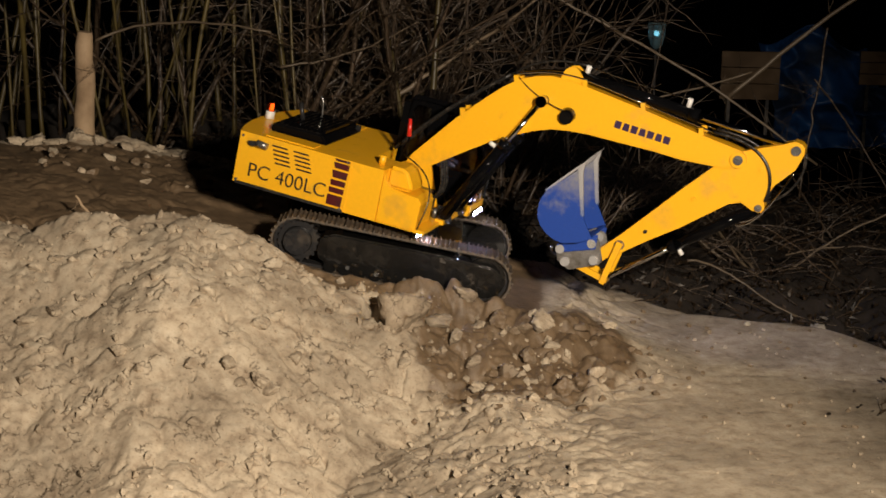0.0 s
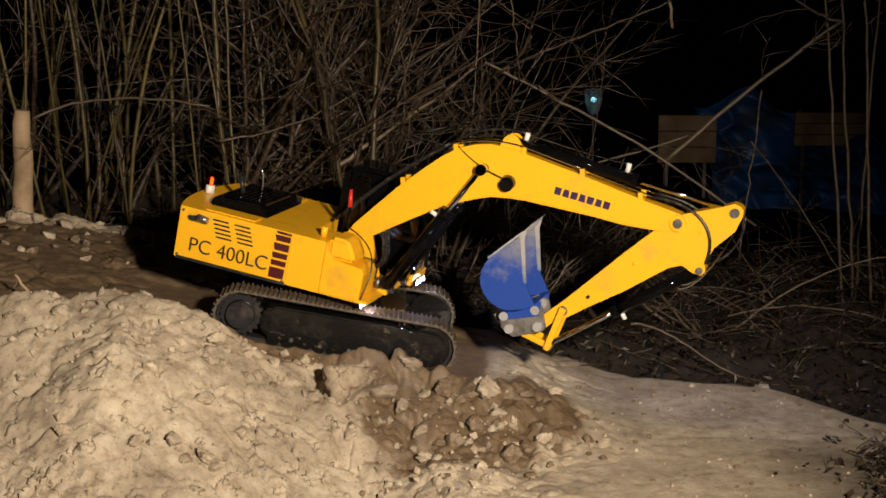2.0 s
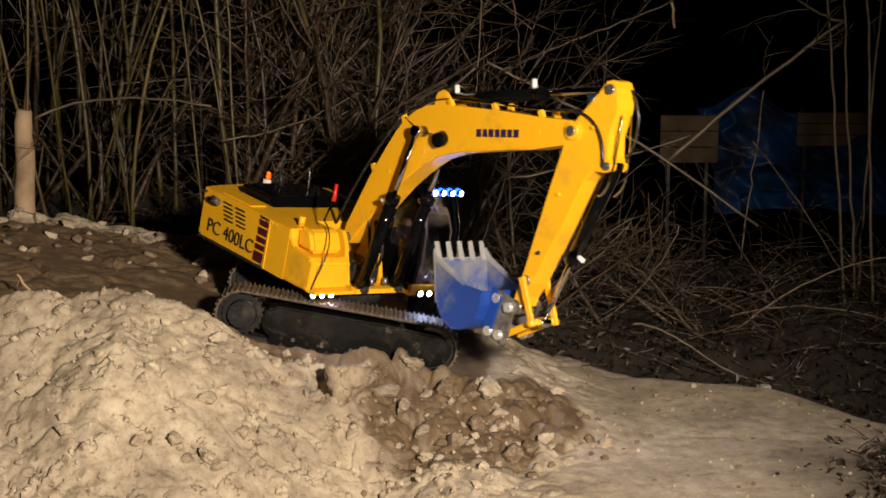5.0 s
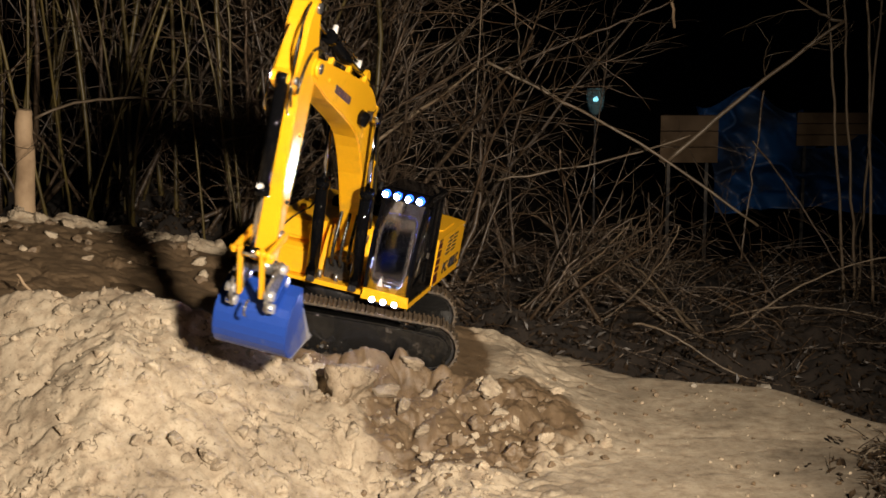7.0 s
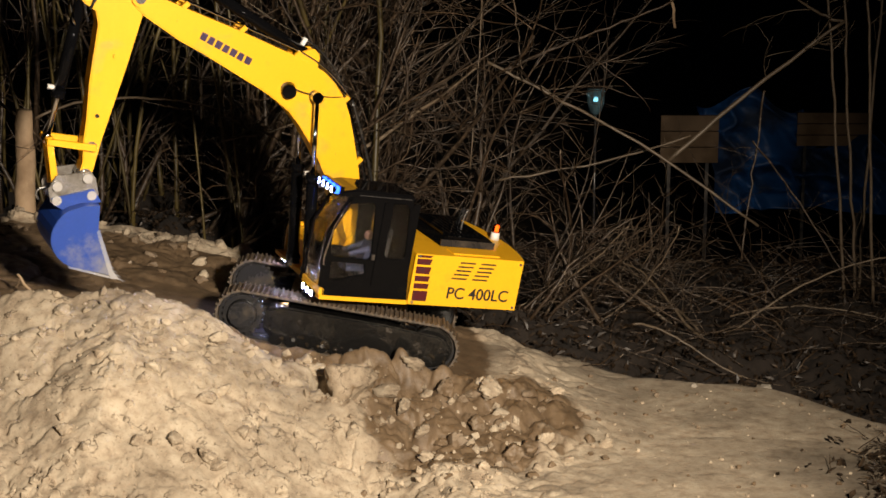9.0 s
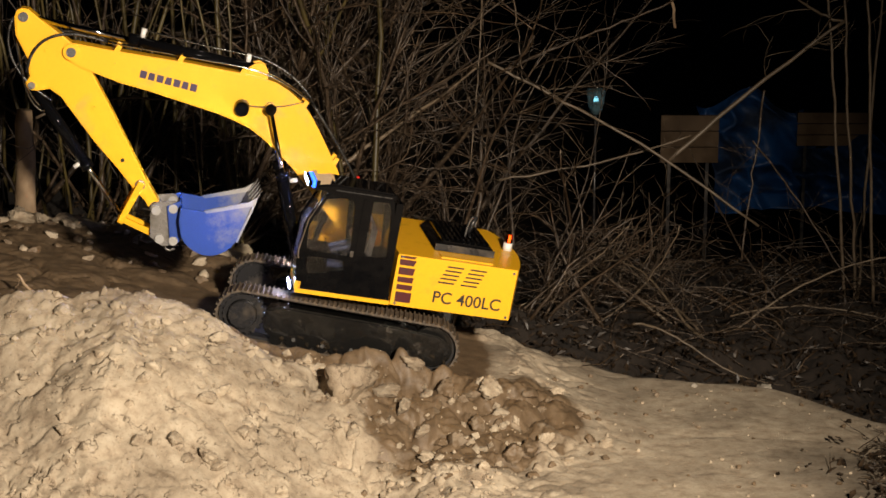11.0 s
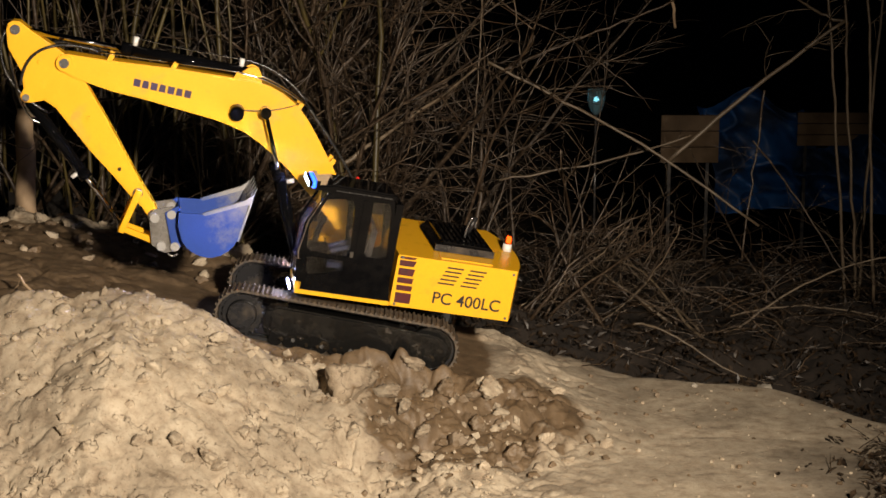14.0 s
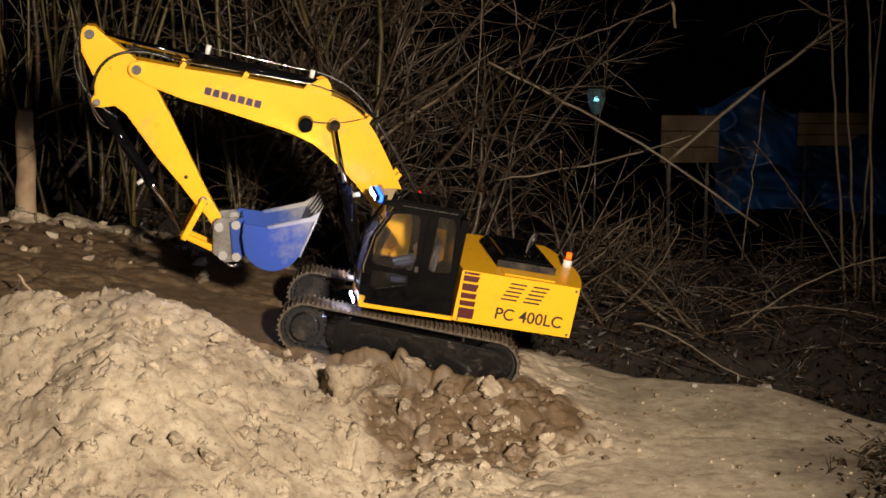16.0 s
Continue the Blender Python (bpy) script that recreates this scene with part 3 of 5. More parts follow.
def build_undercarriage(ex):
    part("centre_frame", box(-0.09, 0.115, -0.085, 0.085, 0.045, 0.088, 0.006), WETBLACK, ex, "wet black steel centre frame")
    bm = rod((0, 0, 0.085), (0, 0, 0.112), 0.072, n=40)
    part("slew_ring", bm, DARKSTEEL, ex)
    sb = bmesh.new()
    add_box(sb, -0.0083, 0.0083, -0.0245, 0.0245, -0.0005, 0.003)
    add_box(sb, -0.0062, -0.0036, -0.0245, 0.0245, 0.003, 0.0068)
    add_box(sb, 0.0022, 0.0046, -0.0245, 0.0245, 0.003, 0.0056)
    soften(sb, 0.0006, 1)
    shoe_mesh = mesh_of("shoe", sb, MUDTRACK)
    for side in (-1, 1):
        y = side * 0.1075
        out = y + side * 0.0245
        # side frame: a sloped box with a step on top
        bm = bmesh.new()
        add_prism(bm, ((-0.118, 0.020), (-0.128, 0.036), (-0.124, 0.066), (-0.09, 0.074), (0.08, 0.074), (0.125, 0.064), (0.133, 0.045), (0.123, 0.022), (0.10, 0.014), (-0.1, 0.014)), y - 0.020, y + 0.020)
        soften(bm, 0.004, 2, 0.5)
        fr = part("track_frame", bm, WETBLACK, ex, "wet black steel track frame with mud")
        ends = [(0.166 + 0.028 * math.cos(q), 0.045 + 0.028 * math.sin(q)) for q in np.linspace(-1.45, 1.35, 9)]
        cover = [(-0.108, 0.018), (-0.114, 0.034), (-0.112, 0.070), (-0.104, 0.075), (0.08, 0.076)] + ends[::-1] + [(0.09, 0.014), (-0.06, 0.013)]
        part("side_cover", prism(cover, *sorted((out - side * 0.006, out + side * 0.002)), bevel=0.003), WETBLACK, fr, "glossy wet black side cover with mud")
        for x, z in ((-0.07, 0.022), (-0.02, 0.020), (0.03, 0.021), (0.085, 0.022), (0.125, 0.024)):
            part("cover_bolt", disc_pin(x, z, *sorted((out + side * 0.001, out + side * 0.0045)), 0.0035), STEEL, fr)
        rng = random.Random(70 + side)
        bm = bmesh.new()
        for _ in range(46):
            x, r = rng.uniform(-0.10, 0.19), rng.uniform(0.0015, 0.0048)
            bmesh.ops.create_icosphere(bm, subdivisions=2, radius=r, matrix=pose(x, out + side * 0.0015, 0.017 + 0.009 * abs(rng.gauss(0, 0.6)) + (0.010 if x > 0.15 else 0), 0, rng.uniform(0, 90), 0) @ Matrix.Diagonal((rng.uniform(0.8, 2.0), 0.7, 0.8, 1)))
        for f in bm.faces:
            f.smooth = True
        part("mud_smear", bm, WETMUD, fr, "wet dark mud stuck along the track frame")
        for i in range(9):
            x = -0.100 + i * 0.026
            bm = rod((x, y - 0.019, 0.0165), (x, y + 0.023 * side + side * 0.001, 0.0165), 0.0115, n=16)
            part("roller", bm, WETBLACK, fr)
        for x, nm, teeth in ((TRACK_X - TRACK_L, "sprocket", 20), (TRACK_X + TRACK_L, "idler", 0)):
            w = empty(nm)
            w.parent = ex
            bm = bmesh.new()
            r0 = TRACK_R - 0.004
            add_rod(bm, (0, -0.011, 0), (0, 0.011, 0), r0 - (0.004 if teeth else 0.001), n=32)
            if teeth:
                ring = []
                for k in range(4 * teeth):
                    rr = r0 + 0.0015 if k % 4 < 2 else r0 - 0.0035
                    q = 2 * math.pi * k / (4 * teeth)
                    ring.append((rr * math.cos(q), rr * math.sin(q)))
                add_prism(bm, ring, -0.008, 0.008)
            if teeth:
                add_rod(bm, (0, side * 0.010, 0), (0, side * 0.023, 0), 0.026, 0.023, n=28)
                for k in range(12):
                    q = 2 * math.pi * k / 12
                    c = (0.0195 * math.cos(q), 0.0195 * math.sin(q))
                    part("bolt", rod((c[0], side * 0.020, c[1]), (c[0], side * 0.0258, c[1]), 0.0022, n=6), DARKSTEEL, w)
            else:
                add_rod(bm, (0, side * 0.010, 0), (0, side * 0.018, 0), 0.016, 0.014, n=24)
                add_rod(bm, (0, side * 0.018, 0), (0, side * 0.022, 0), 0.006, n=12)
            soften(bm, 0.0008, 1, 0.8)
            part("hub" if teeth else "wheel_disc", bm, WETBLACK if not teeth else DARKSTEEL, w, "dark steel drive wheel with bolts" if teeth else "")
            w.matrix_basis = pose(x, y, TRACK_Z)
            wheels.append((w, x, y))
        bt = bmesh.new()
        pts = [track_point(BELT * i / 90) for i in range(90)]
        for inset, wd in ((0.0012, 0.012),):
            vs = [[bt.verts.new((px - math.sin(math.radians(a)) * inset, y + q * wd, pz - math.cos(math.radians(a)) * inset)) for q in (-1, 1)] for px, pz, a in pts]
            vi = [[bt.verts.new((px - math.sin(math.radians(a)) * 0.006, y + q * wd, pz - math.cos(math.radians(a)) * 0.006)) for q in (-1, 1)] for px, pz, a in pts]
            for i in range(90):
                j = (i + 1) % 90
                bt.faces.new((vs[i][0], vs[i][1], vs[j][1], vs[j][0]))
                bt.faces.new((vi[i][0], vi[j][0], vi[j][1], vi[i][1]))
                bt.faces.new((vs[i][0], vs[j][0], vi[j][0], vi[i][0]))
                bt.faces.new((vs[i][1], vi[i][1], vi[j][1], vs[j][1]))
        part("link_chain", bt, DARKSTEEL, ex)
        for i in range(SHOES):
            ob = new("shoe", shoe_mesh)
            ob.parent = ex
            s = BELT * i / SHOES
            px, pz, a = track_point(s)
            ob.matrix_basis = pose(px, y, pz, 0, a, 0)
            shoes.append((ob, s, y))


def lamp_bar(house, x, z, ys, r=0.0048):
    for y in ys:
        part("work_light", disc_bm(x, y, z, r), [BLACK, LED], house, "small white LED work light, lit")


def disc_bm(x, y, z, r):
    bm = bmesh.new()
    add_rod(bm, (x - 0.007, y, z), (x, y, z), r * 1.15, n=16)
    start = len(bm.faces)
    ring = 14
    prev = None
    for k in range(4):
        rr = r * math.cos(k * 0.45)
        zz = 0.0005 + 0.0006 * math.sin(k * 0.45)
        cur = [bm.verts.new((x + zz, y + rr * math.cos(2 * math.pi * i / ring), z + rr * math.sin(2 * math.pi * i / ring))) for i in range(ring)]
        if prev:
            for i in range(ring):
                bm.faces.new((prev[i], prev[(i + 1) % ring], cur[(i + 1) % ring], cur[i]))
        prev = cur
    bm.faces.new(prev)
    bm.faces.ensure_lookup_table()
    for f in bm.faces[start:]:
        f.material_index = 1
        f.smooth = True
    return bm


def lens_bm(x, y, z):
    """A short open tube with a glowing rim and the lamp at its bottom."""
    bm = bmesh.new()
    n = 16
    rings = [[bm.verts.new((x + dx, y + r * math.cos(2 * math.pi * i / n), z + r * math.sin(2 * math.pi * i / n))) for i in range(n)]
             for dx, r in ((-0.008, 0.0052), (0.0, 0.0052), (0.0006, 0.0036), (-0.0042, 0.0036))]
    for k, (a, b) in enumerate(zip(rings, rings[1:])):
        for i in range(n):
            f = bm.faces.new((a[i], a[(i + 1) % n], b[(i + 1) % n], b[i]))
            f.material_index = 1 if k == 1 else 0
    bm.faces.new(rings[-1]).material_index = 2
    bm.faces.new(rings[0])
    return bm


def strokes(house, side, txt, x, z, size, mirror):
    cu = bpy.data.curves.new("lettering", "FONT")
    cu.body = txt
    cu.size = size
    cu.extrude = 0.0006
    cu.offset = 0.0002 if side > 0 else -0.0003
    cu.space_character = 1.0
    ob = bpy.data.objects.new("lettering", cu)
    scene.collection.objects.link(ob)
    me = bpy.data.meshes.new_from_object(ob.evaluated_get(bpy.context.evaluated_depsgraph_get()))
    bpy.data.objects.remove(ob)
    me.materials.clear()
    me.materials.append(INK)
    me.transform(Matrix.Translation((x, side * (HALF + 0.0012), z)) @ Matrix.Rotation(math.pi if side > 0 else 0, 4, "Z") @ Matrix.Rotation(math.pi / 2, 4, "X"))
    o2 = new("lettering", me)
    o2.parent = house
    tagged(o2, "hand-painted black letters PC 400LC")


def build_house(ex):
    h = empty("house")
    h.parent = ex
    # floor plate
    bm = bmesh.new()
    add_box(bm, REAR + 0.01, 0.088, -HALF + 0.004, HALF - 0.004, 0.0, 0.006)
    soften(bm, 0.001, 1)
    part("floor_plate", bm, YELLOW, h)
    part("front_lip", box(0.078, 0.094, -0.050, 0.054, 0.002, 0.010, 0.002), YELLOW, h)
    # engine housing with a bowed counterweight
    bm = bmesh.new()
    n = 12
    rear = [(REAR - 0.024 * math.cos(math.pi / 2 * (2 * i / n - 1)) ** 0.8 if 0 < i < n else REAR, -HALF + 2 * HALF * i / n) for i in range(n + 1)]
    plan = rear + [(-0.059, HALF), (-0.059, 0.050), (-0.045, 0.050), (-0.045, -0.052), (0.0, -0.052), (0.0, -HALF)]
    lo = [bm.verts.new((x, y, 0.001)) for x, y in plan]
    hi = [bm.verts.new((x, y, TOP)) for x, y in plan]
    m = len(plan)
    for i in range(m):
        bm.faces.new((lo[i], lo[(i + 1) % m], hi[(i + 1) % m], hi[i]))
    bm.faces.new(lo[::-1])
    bm.faces.new(hi)
    soften(bm, 0.0025, 3, 0.7)
    part("engine_housing", bm, YELLOW, h, "bright yellow painted engine housing")
    # raised black hood with a ribbed grille
    hood = part("hood", prism(((-0.238, TOP + 0.0005), (-0.232, TOP + 0.017), (-0.142, TOP + 0.018), (-0.128, TOP + 0.0005)), -0.088, 0.078, bevel=0.003), BLACK, h, "glossy black raised engine hood")
    for i in range(9):
        x = -0.222 + i * 0.0095
        part("grille_rib", box(x, x + 0.005, -0.070, 0.060, TOP + 0.017, TOP + 0.0205, 0.001, 1), BLACK, hood)
    part("hood_edge", box(-0.236, -0.130, 0.0785, 0.081, TOP + 0.001, TOP + 0.013, 0.001, 1), DARKSTEEL, hood, "dark steel edge strip")
    for y in (-0.115, 0.112):
        part("top_hatch", box(-0.225, -0.135, y - 0.016, y + 0.016, TOP + 0.0002, TOP + 0.0022, 0.001, 1), YELLOW, h)
    part("exhaust", rod((-0.205, -0.02, TOP + 0.016), (-0.215, -0.02, TOP + 0.048), 0.0045, 0.004), DARKSTEEL, h)
    bm = bmesh.new()
    add_tube(bm, bezier((-0.19, 0.03, TOP + 0.018), (-0.19, 0.03, TOP + 0.04), (-0.192, 0.03, TOP + 0.05), (-0.198, 0.03, TOP + 0.058), 8), [0.0016] * 9, 6)
    part("antenna", bm, STEEL, h)
    # both flanks: red mesh windows, slots, lettering, bolts
    for side in (-1, 1):
        y0, y1 = side * (HALF - 0.001), side * (HALF + 0.0014)
        ya, yb = min(y0, y1), max(y0, y1)
        for z0, z1 in ((0.008, 0.026), (0.030, 0.039), (0.043, 0.0525), (0.0565, 0.069), (0.073, 0.083), (0.0855, 0.0895)):
            lean = 0.012
            part("mesh_window", prism(((-0.0925 + lean * z0 * 6, z0), (-0.0655 + lean * z0 * 6 * 0.6, z0), (-0.0655 + lean * z1 * 6 * 0.6, z1), (-0.0925 + lean * z1 * 6 * 0.3, z1)), ya, yb, bevel=0.0004, seg=1), VENTRED, h, "dark red mesh window in a yellow flank")
        for col in (0, 1):
            for k in range(5):
                x0 = -0.160 - col * 0.040 + k * 0.0030
                if side < 0:
                    x0 = -0.192 + col * 0.040 + k * 0.0025
                z0 = 0.081 - k * 0.0072
                part("vent_slot", prism(((x0 - 0.014, z0 + 0.0012), (x0 + 0.014, z0 + 0.0012), (x0 + 0.015, z0 - 0.0012), (x0 - 0.014, z0 - 0.0012)), ya, yb, bevel=0), INK, h)
        strokes(h, side, "PC 400LC", -0.128 if side > 0 else -0.244, 0.016 if side > 0 else 0.017, 0.029 if side > 0 else 0.0355, side)
        for x, z in ((-0.066, 0.0875), (-0.262, 0.085), (-0.262, 0.006), (-0.066, 0.005)):
            part("bolt", disc_pin(x, z, min(side * HALF, side * (HALF + 0.002)), max(side * HALF, side * (HALF + 0.002)), 0.0023), STEEL, h)
        part("seam_strip", box(-0.0605, -0.0575, ya, yb, 0.002, TOP - 0.002, 0.0004, 1), YELLOW, h)
    part("lower_trim", box(REAR + 0.004, -0.06, -HALF - 0.001, -HALF + 0.002, -0.001, 0.004, 0.0005, 1), DARKSTEEL, h)
    part("filler_cap", rod((-0.232, -HALF - 0.006, 0.079), (-0.213, -HALF - 0.006, 0.077), 0.0066, 0.0058, 18), STEEL, h, "scuffed steel filler cap on the flank")
    part("cap_neck", rod((-0.222, -HALF - 0.006, 0.078), (-0.222, -HALF + 0.001, 0.078), 0.0045), DARKSTEEL, h)
    part("cap_lever", prism(((-0.250, 0.079), (-0.233, 0.082), (-0.232, 0.074), (-0.240, 0.071), (-0.247, 0.073)), -HALF - 0.008, -HALF - 0.003, bevel=0.001), DARKSTEEL, h)
    # tank in front of the housing, with a notch above and a rounded box behind it
    part("fuel_tank", prism(((0.0005, 0.002), (0.072, 0.002), (0.0735, 0.052), (0.067, 0.060), (0.040, 0.062), (0.016, 0.0655), (0.006, 0.074), (0.0005, TOP - 0.001)), -HALF + 0.0004, -HALF + 0.012, bevel=0.0015), YELLOW, h, "yellow fuel tank flank with a curved notch")
    bm = bmesh.new()
    add_prism(bm, ((0.0005, 0.003), (0.069, 0.003), (0.0705, 0.050), (0.058, 0.057), (0.0005, 0.060)), -HALF + 0.0124, -0.052)
    soften(bm, 0.004, 3)
    part("tank_body", bm, YELLOW, h)
    part("tank_hump", prism(((0.0005, 0.0602), (0.050, 0.0602), (0.046, 0.076), (0.036, 0.094), (0.026, 0.098), (0.0005, 0.098)), -0.124, -0.060, bevel=0.006, seg=3), YELLOW, h, "rounded yellow box on the tank")
    for x, z in ((0.066, 0.006), (0.064, 0.054), (-0.052, 0.086), (-0.040, 0.086)):
        part("bolt", disc_pin(x, z, -HALF - 0.0016, -HALF + 0.001, 0.0018), YELLOW, h)
    part("tank_cap", rod((-0.018, -0.105, TOP), (-0.018, -0.105, TOP + 0.017), 0.006), YELLOW, h)
    mk = part("marker_rod", rod((0.016, -0.085, 0.110), (0.006, -0.062, 0.150), 0.0016, n=8), BLACK, h)
    part("red_marker", rod((0.007, -0.064, 0.142), (0.002, -0.060, 0.172), 0.0042, 0.003, 10), RED, mk, "small red plastic marker")
    part("cable", hose((0.074, -0.134, 0.006), (0.082, -0.130, 0.045), (0.098, -0.110, 0.095), (0.016, -0.085, 0.112), 0.0013, 14), RUBBER, h, "thin black cable over the tank")
    # boom brackets, valves and hoses between the tank and the cab
    for y in (-0.037, 0.037):
        part("boom_bracket", prism(((-0.04, 0.004), (0.055, 0.004), (0.03, 0.075), (0.018, 0.092), (0.0, 0.092), (-0.012, 0.075)), y - 0.004, y + 0.004, bevel=0.0015), YELLOW, h)
    part("valve_block", box(-0.03, 0.05, -0.028, 0.028, 0.005, 0.04, 0.004), DARKSTEEL, h)
    for y in (-0.04, 0.036):
        part("cylinder_bracket", prism(((0.078, 0.006), (0.104, 0.006), (0.098, 0.030), (0.086, 0.030)), y - 0.003, y + 0.010, bevel=0.001), DARKSTEEL, h)
    for y in (-0.03, 0.0, 0.03):
        part("hose_fitting", rod((0.07, y, 0.006), (0.07, y, 0.022), 0.0045, n=8), STEEL, h)
    for k, y in enumerate((-0.015, 0.0, 0.014)):
        part("hose", hose((0.05, y, 0.03), (0.10, y, 0.06), (0.02, y, 0.14), (0.06, y, 0.165), 0.003), RUBBER, h, "black rubber hydraulic hose")
    lamp_bar(h, 0.076, -0.004, (-0.128, -0.109, -0.090))
    # beacon
    b = part("beacon", rod((-0.277, 0.0, TOP - 0.001), (-0.277, 0.0, TOP + 0.014), 0.0085, 0.008, 20), WHITE, h, "white beacon base")
    bm = bmesh.new()
    add_rod(bm, (-0.277, 0, TOP + 0.0145), (-0.277, 0, TOP + 0.028), 0.0075, 0.006, 20)
    soften(bm, 0.002, 2)
    part("dome", bm, AMBER, b, "amber beacon dome")
    return h


CAB_SIDE = ((-0.055, 0.008), (0.101, 0.007), (0.109, 0.058), (0.106, 0.118), (0.078, 0.178), (0.066, 0.185), (-0.022, 0.187), (-0.036, 0.178))
WIN_A = ((0.091, 0.158), (0.084, 0.166), (0.050, 0.172), (0.036, 0.171), (0.031, 0.164), (0.024, 0.080), (0.029, 0.074), (0.092, 0.076), (0.099, 0.083), (0.100, 0.118))
WIN_B = ((0.000, 0.174), (-0.024, 0.175), (-0.032, 0.165), (-0.038, 0.083), (-0.034, 0.079), (-0.004, 0.079), (0.001, 0.086))
WIN_C = ((0.095, 0.067), (0.034, 0.066), (0.030, 0.050), (0.084, 0.034), (0.094, 0.040))


def build_cab(ex, h):
    ya, yb = 0.060, HALF
    cab = part("cab", prism(CAB_SIDE, yb - 0.005, yb, (WIN_A, WIN_B, WIN_C), bevel=0.0), BLACK, h, "glossy black operator cab side")
    part("inner_wall", prism(CAB_SIDE, ya, ya + 0.004, (WIN_A, WIN_B), bevel=0.0), BLACK, h)
    for nm, w in (("door_window", WIN_A), ("rear_side_window", WIN_B), ("door_lower_window", WIN_C)):
        g = part(nm, prism(w, yb - 0.003, yb - 0.0022, bevel=0), GLASS, h, "clear cab window pane")
        g.visible_shadow = False
    for w in (WIN_A, WIN_B):
        g = part("inner_window", prism(w, ya + 0.0015, ya + 0.0023, bevel=0), GLASS, h)
        g.visible_shadow = False
    part("door_rail", box(0.011, 0.0165, yb - 0.0005, yb + 0.002, 0.03, 0.175, 0.0008, 1), BLACK, h)
    part("door_handle", box(0.019, 0.024, yb, yb + 0.004, 0.075, 0.084, 0.001, 1), DARKSTEEL, h, "dark steel door handle")
    # back wall, floor, front frame with a bowed screen, roof
    part("cab_back", box(-0.052, -0.040, ya, yb - 0.005, 0.008, 0.175, 0.002), BLACK, h)
    part("cab_sill", box(-0.056, 0.106, ya - 0.002, yb + 0.002, 0.0005, 0.0075, 0.001, 1), YELLOW, h, "yellow sill under the cab")
    part("cab_front_sill", box(0.098, 0.108, ya, yb, 0.0076, 0.020, 0.0015), YELLOW, h)
    prof = ((0.106, 0.021), (0.110, 0.058), (0.107, 0.118), (0.079, 0.178))
    bm = bmesh.new()
    rows = [[bm.verts.new((x + 0.003 * math.sin(math.pi * j / 6), ya + 0.006 + (yb - ya - 0.012) * j / 6, z)) for j in range(7)] for x, z in prof]
    for a, b in zip(rows, rows[1:]):
        for j in range(6):
            bm.faces.new((a[j], a[j + 1], b[j + 1], b[j]))
    bmesh.ops.solidify(bm, geom=bm.faces[:], thickness=0.0008)
    scr = part("windscreen", bm, DARKGLASS, h, "clear bowed windscreen", True)
    scr.visible_shadow = False
    for y in (ya, yb - 0.005):
        bm = bmesh.new()
        for (x0, z0), (x1, z1) in zip(prof, prof[1:]):
            add_prism(bm, ((x0 - 0.006, z0), (x0 + 0.002, z0), (x1 + 0.002, z1), (x1 - 0.006, z1)), y, y + 0.006)
        part("front_pillar", bm, BLACK, h)
    bm = bmesh.new()
    add_prism(bm, ((-0.040, 0.180), (-0.034, 0.192), (0.070, 0.194), (0.100, 0.188), (0.100, 0.181), (0.076, 0.179), (0.0, 0.183)), ya - 0.003, yb + 0.003)
    soften(bm, 0.003, 2)
    roof = part("roof", bm, BLACK, h, "black cab roof with a visor")
    part("roof_trim", box(-0.030, 0.066, yb + 0.0025, yb + 0.004, 0.1835, 0.1855, 0.0005, 1), DARKSTEEL, roof)
    for y in (0.070, 0.090, 0.110, 0.130):
        part("roof_light", lens_bm(0.113, y, 0.1875), [BLACK, ROOFLED, ROOFCHIP], h, "small blue-white LED roof light, lit")
    part("light_bar", box(0.094, 0.1005, ya, yb, 0.179, 0.196, 0.002), BLACK, h)
    # glowing rings added to stand for the blue glare around the lit lamps
    for y in (0.070, 0.090, 0.110, 0.130):
        part("light_rim", rod((0.1005, y, 0.1875), (0.1060, y, 0.1875), 0.0068, n=16), LEDHALO, h, "blue glow ring standing for the halo of a roof light")
    lamp_bar(h, 0.112, 0.004, (0.080, 0.100, 0.120))
    part("lower_light_bar", box(0.098, 0.1045, 0.070, 0.130, -0.003, 0.010, 0.001), DARKSTEEL, h)
    bm = bmesh.new()
    add_tube(bm, [Vector(p) for p in ((0.076, yb, 0.176), (0.084, yb + 0.007, 0.172), (0.104, yb + 0.008, 0.130), (0.112, yb + 0.008, 0.075), (0.110, yb + 0.006, 0.062), (0.104, yb, 0.060))], [0.0014] * 6, 8)
    part("handrail", bm, CHROME, h, "thin chrome handrail beside the windscreen")
    bm = bmesh.new()
    vs = [bm.verts.new(p) for p in ((0.1135, 0.085, 0.030), (0.1135, 0.095, 0.030), (0.1142, 0.090, 0.046))]
    bm.faces.new(vs)
    bmesh.ops.solidify(bm, geom=bm.faces[:], thickness=0.0006)
    part("triangle_sticker", bm, WHITE, h, "small white triangle sticker on the windscreen")
    # seat, levers and the doll at the controls
    bm = bmesh.new()
    add_box(bm, -0.012, 0.035, 0.080, 0.122, 0.030, 0.045)
    add_prism(bm, ((-0.014, 0.045), (0.0, 0.045), (-0.010, 0.125), (-0.020, 0.125)), 0.082, 0.120)
    soften(bm, 0.004, 2)
    part("seat", bm, DARKSTEEL, h, "dark driver's seat")
    for y in (0.085, 0.118):
        part("control_lever", rod((0.055, y, 0.02), (0.062, y, 0.088), 0.0015, n=6), BLACK, h)
    bm = bmesh.new()
    add_prism(bm, ((0.0, 0.047), (0.030, 0.047), (0.026, 0.085), (0.018, 0.098), (0.006, 0.098)), 0.088, 0.116)
    add_rod(bm, (0.02, 0.092, 0.052), (0.058, 0.092, 0.050), 0.007, 0.006, 10)
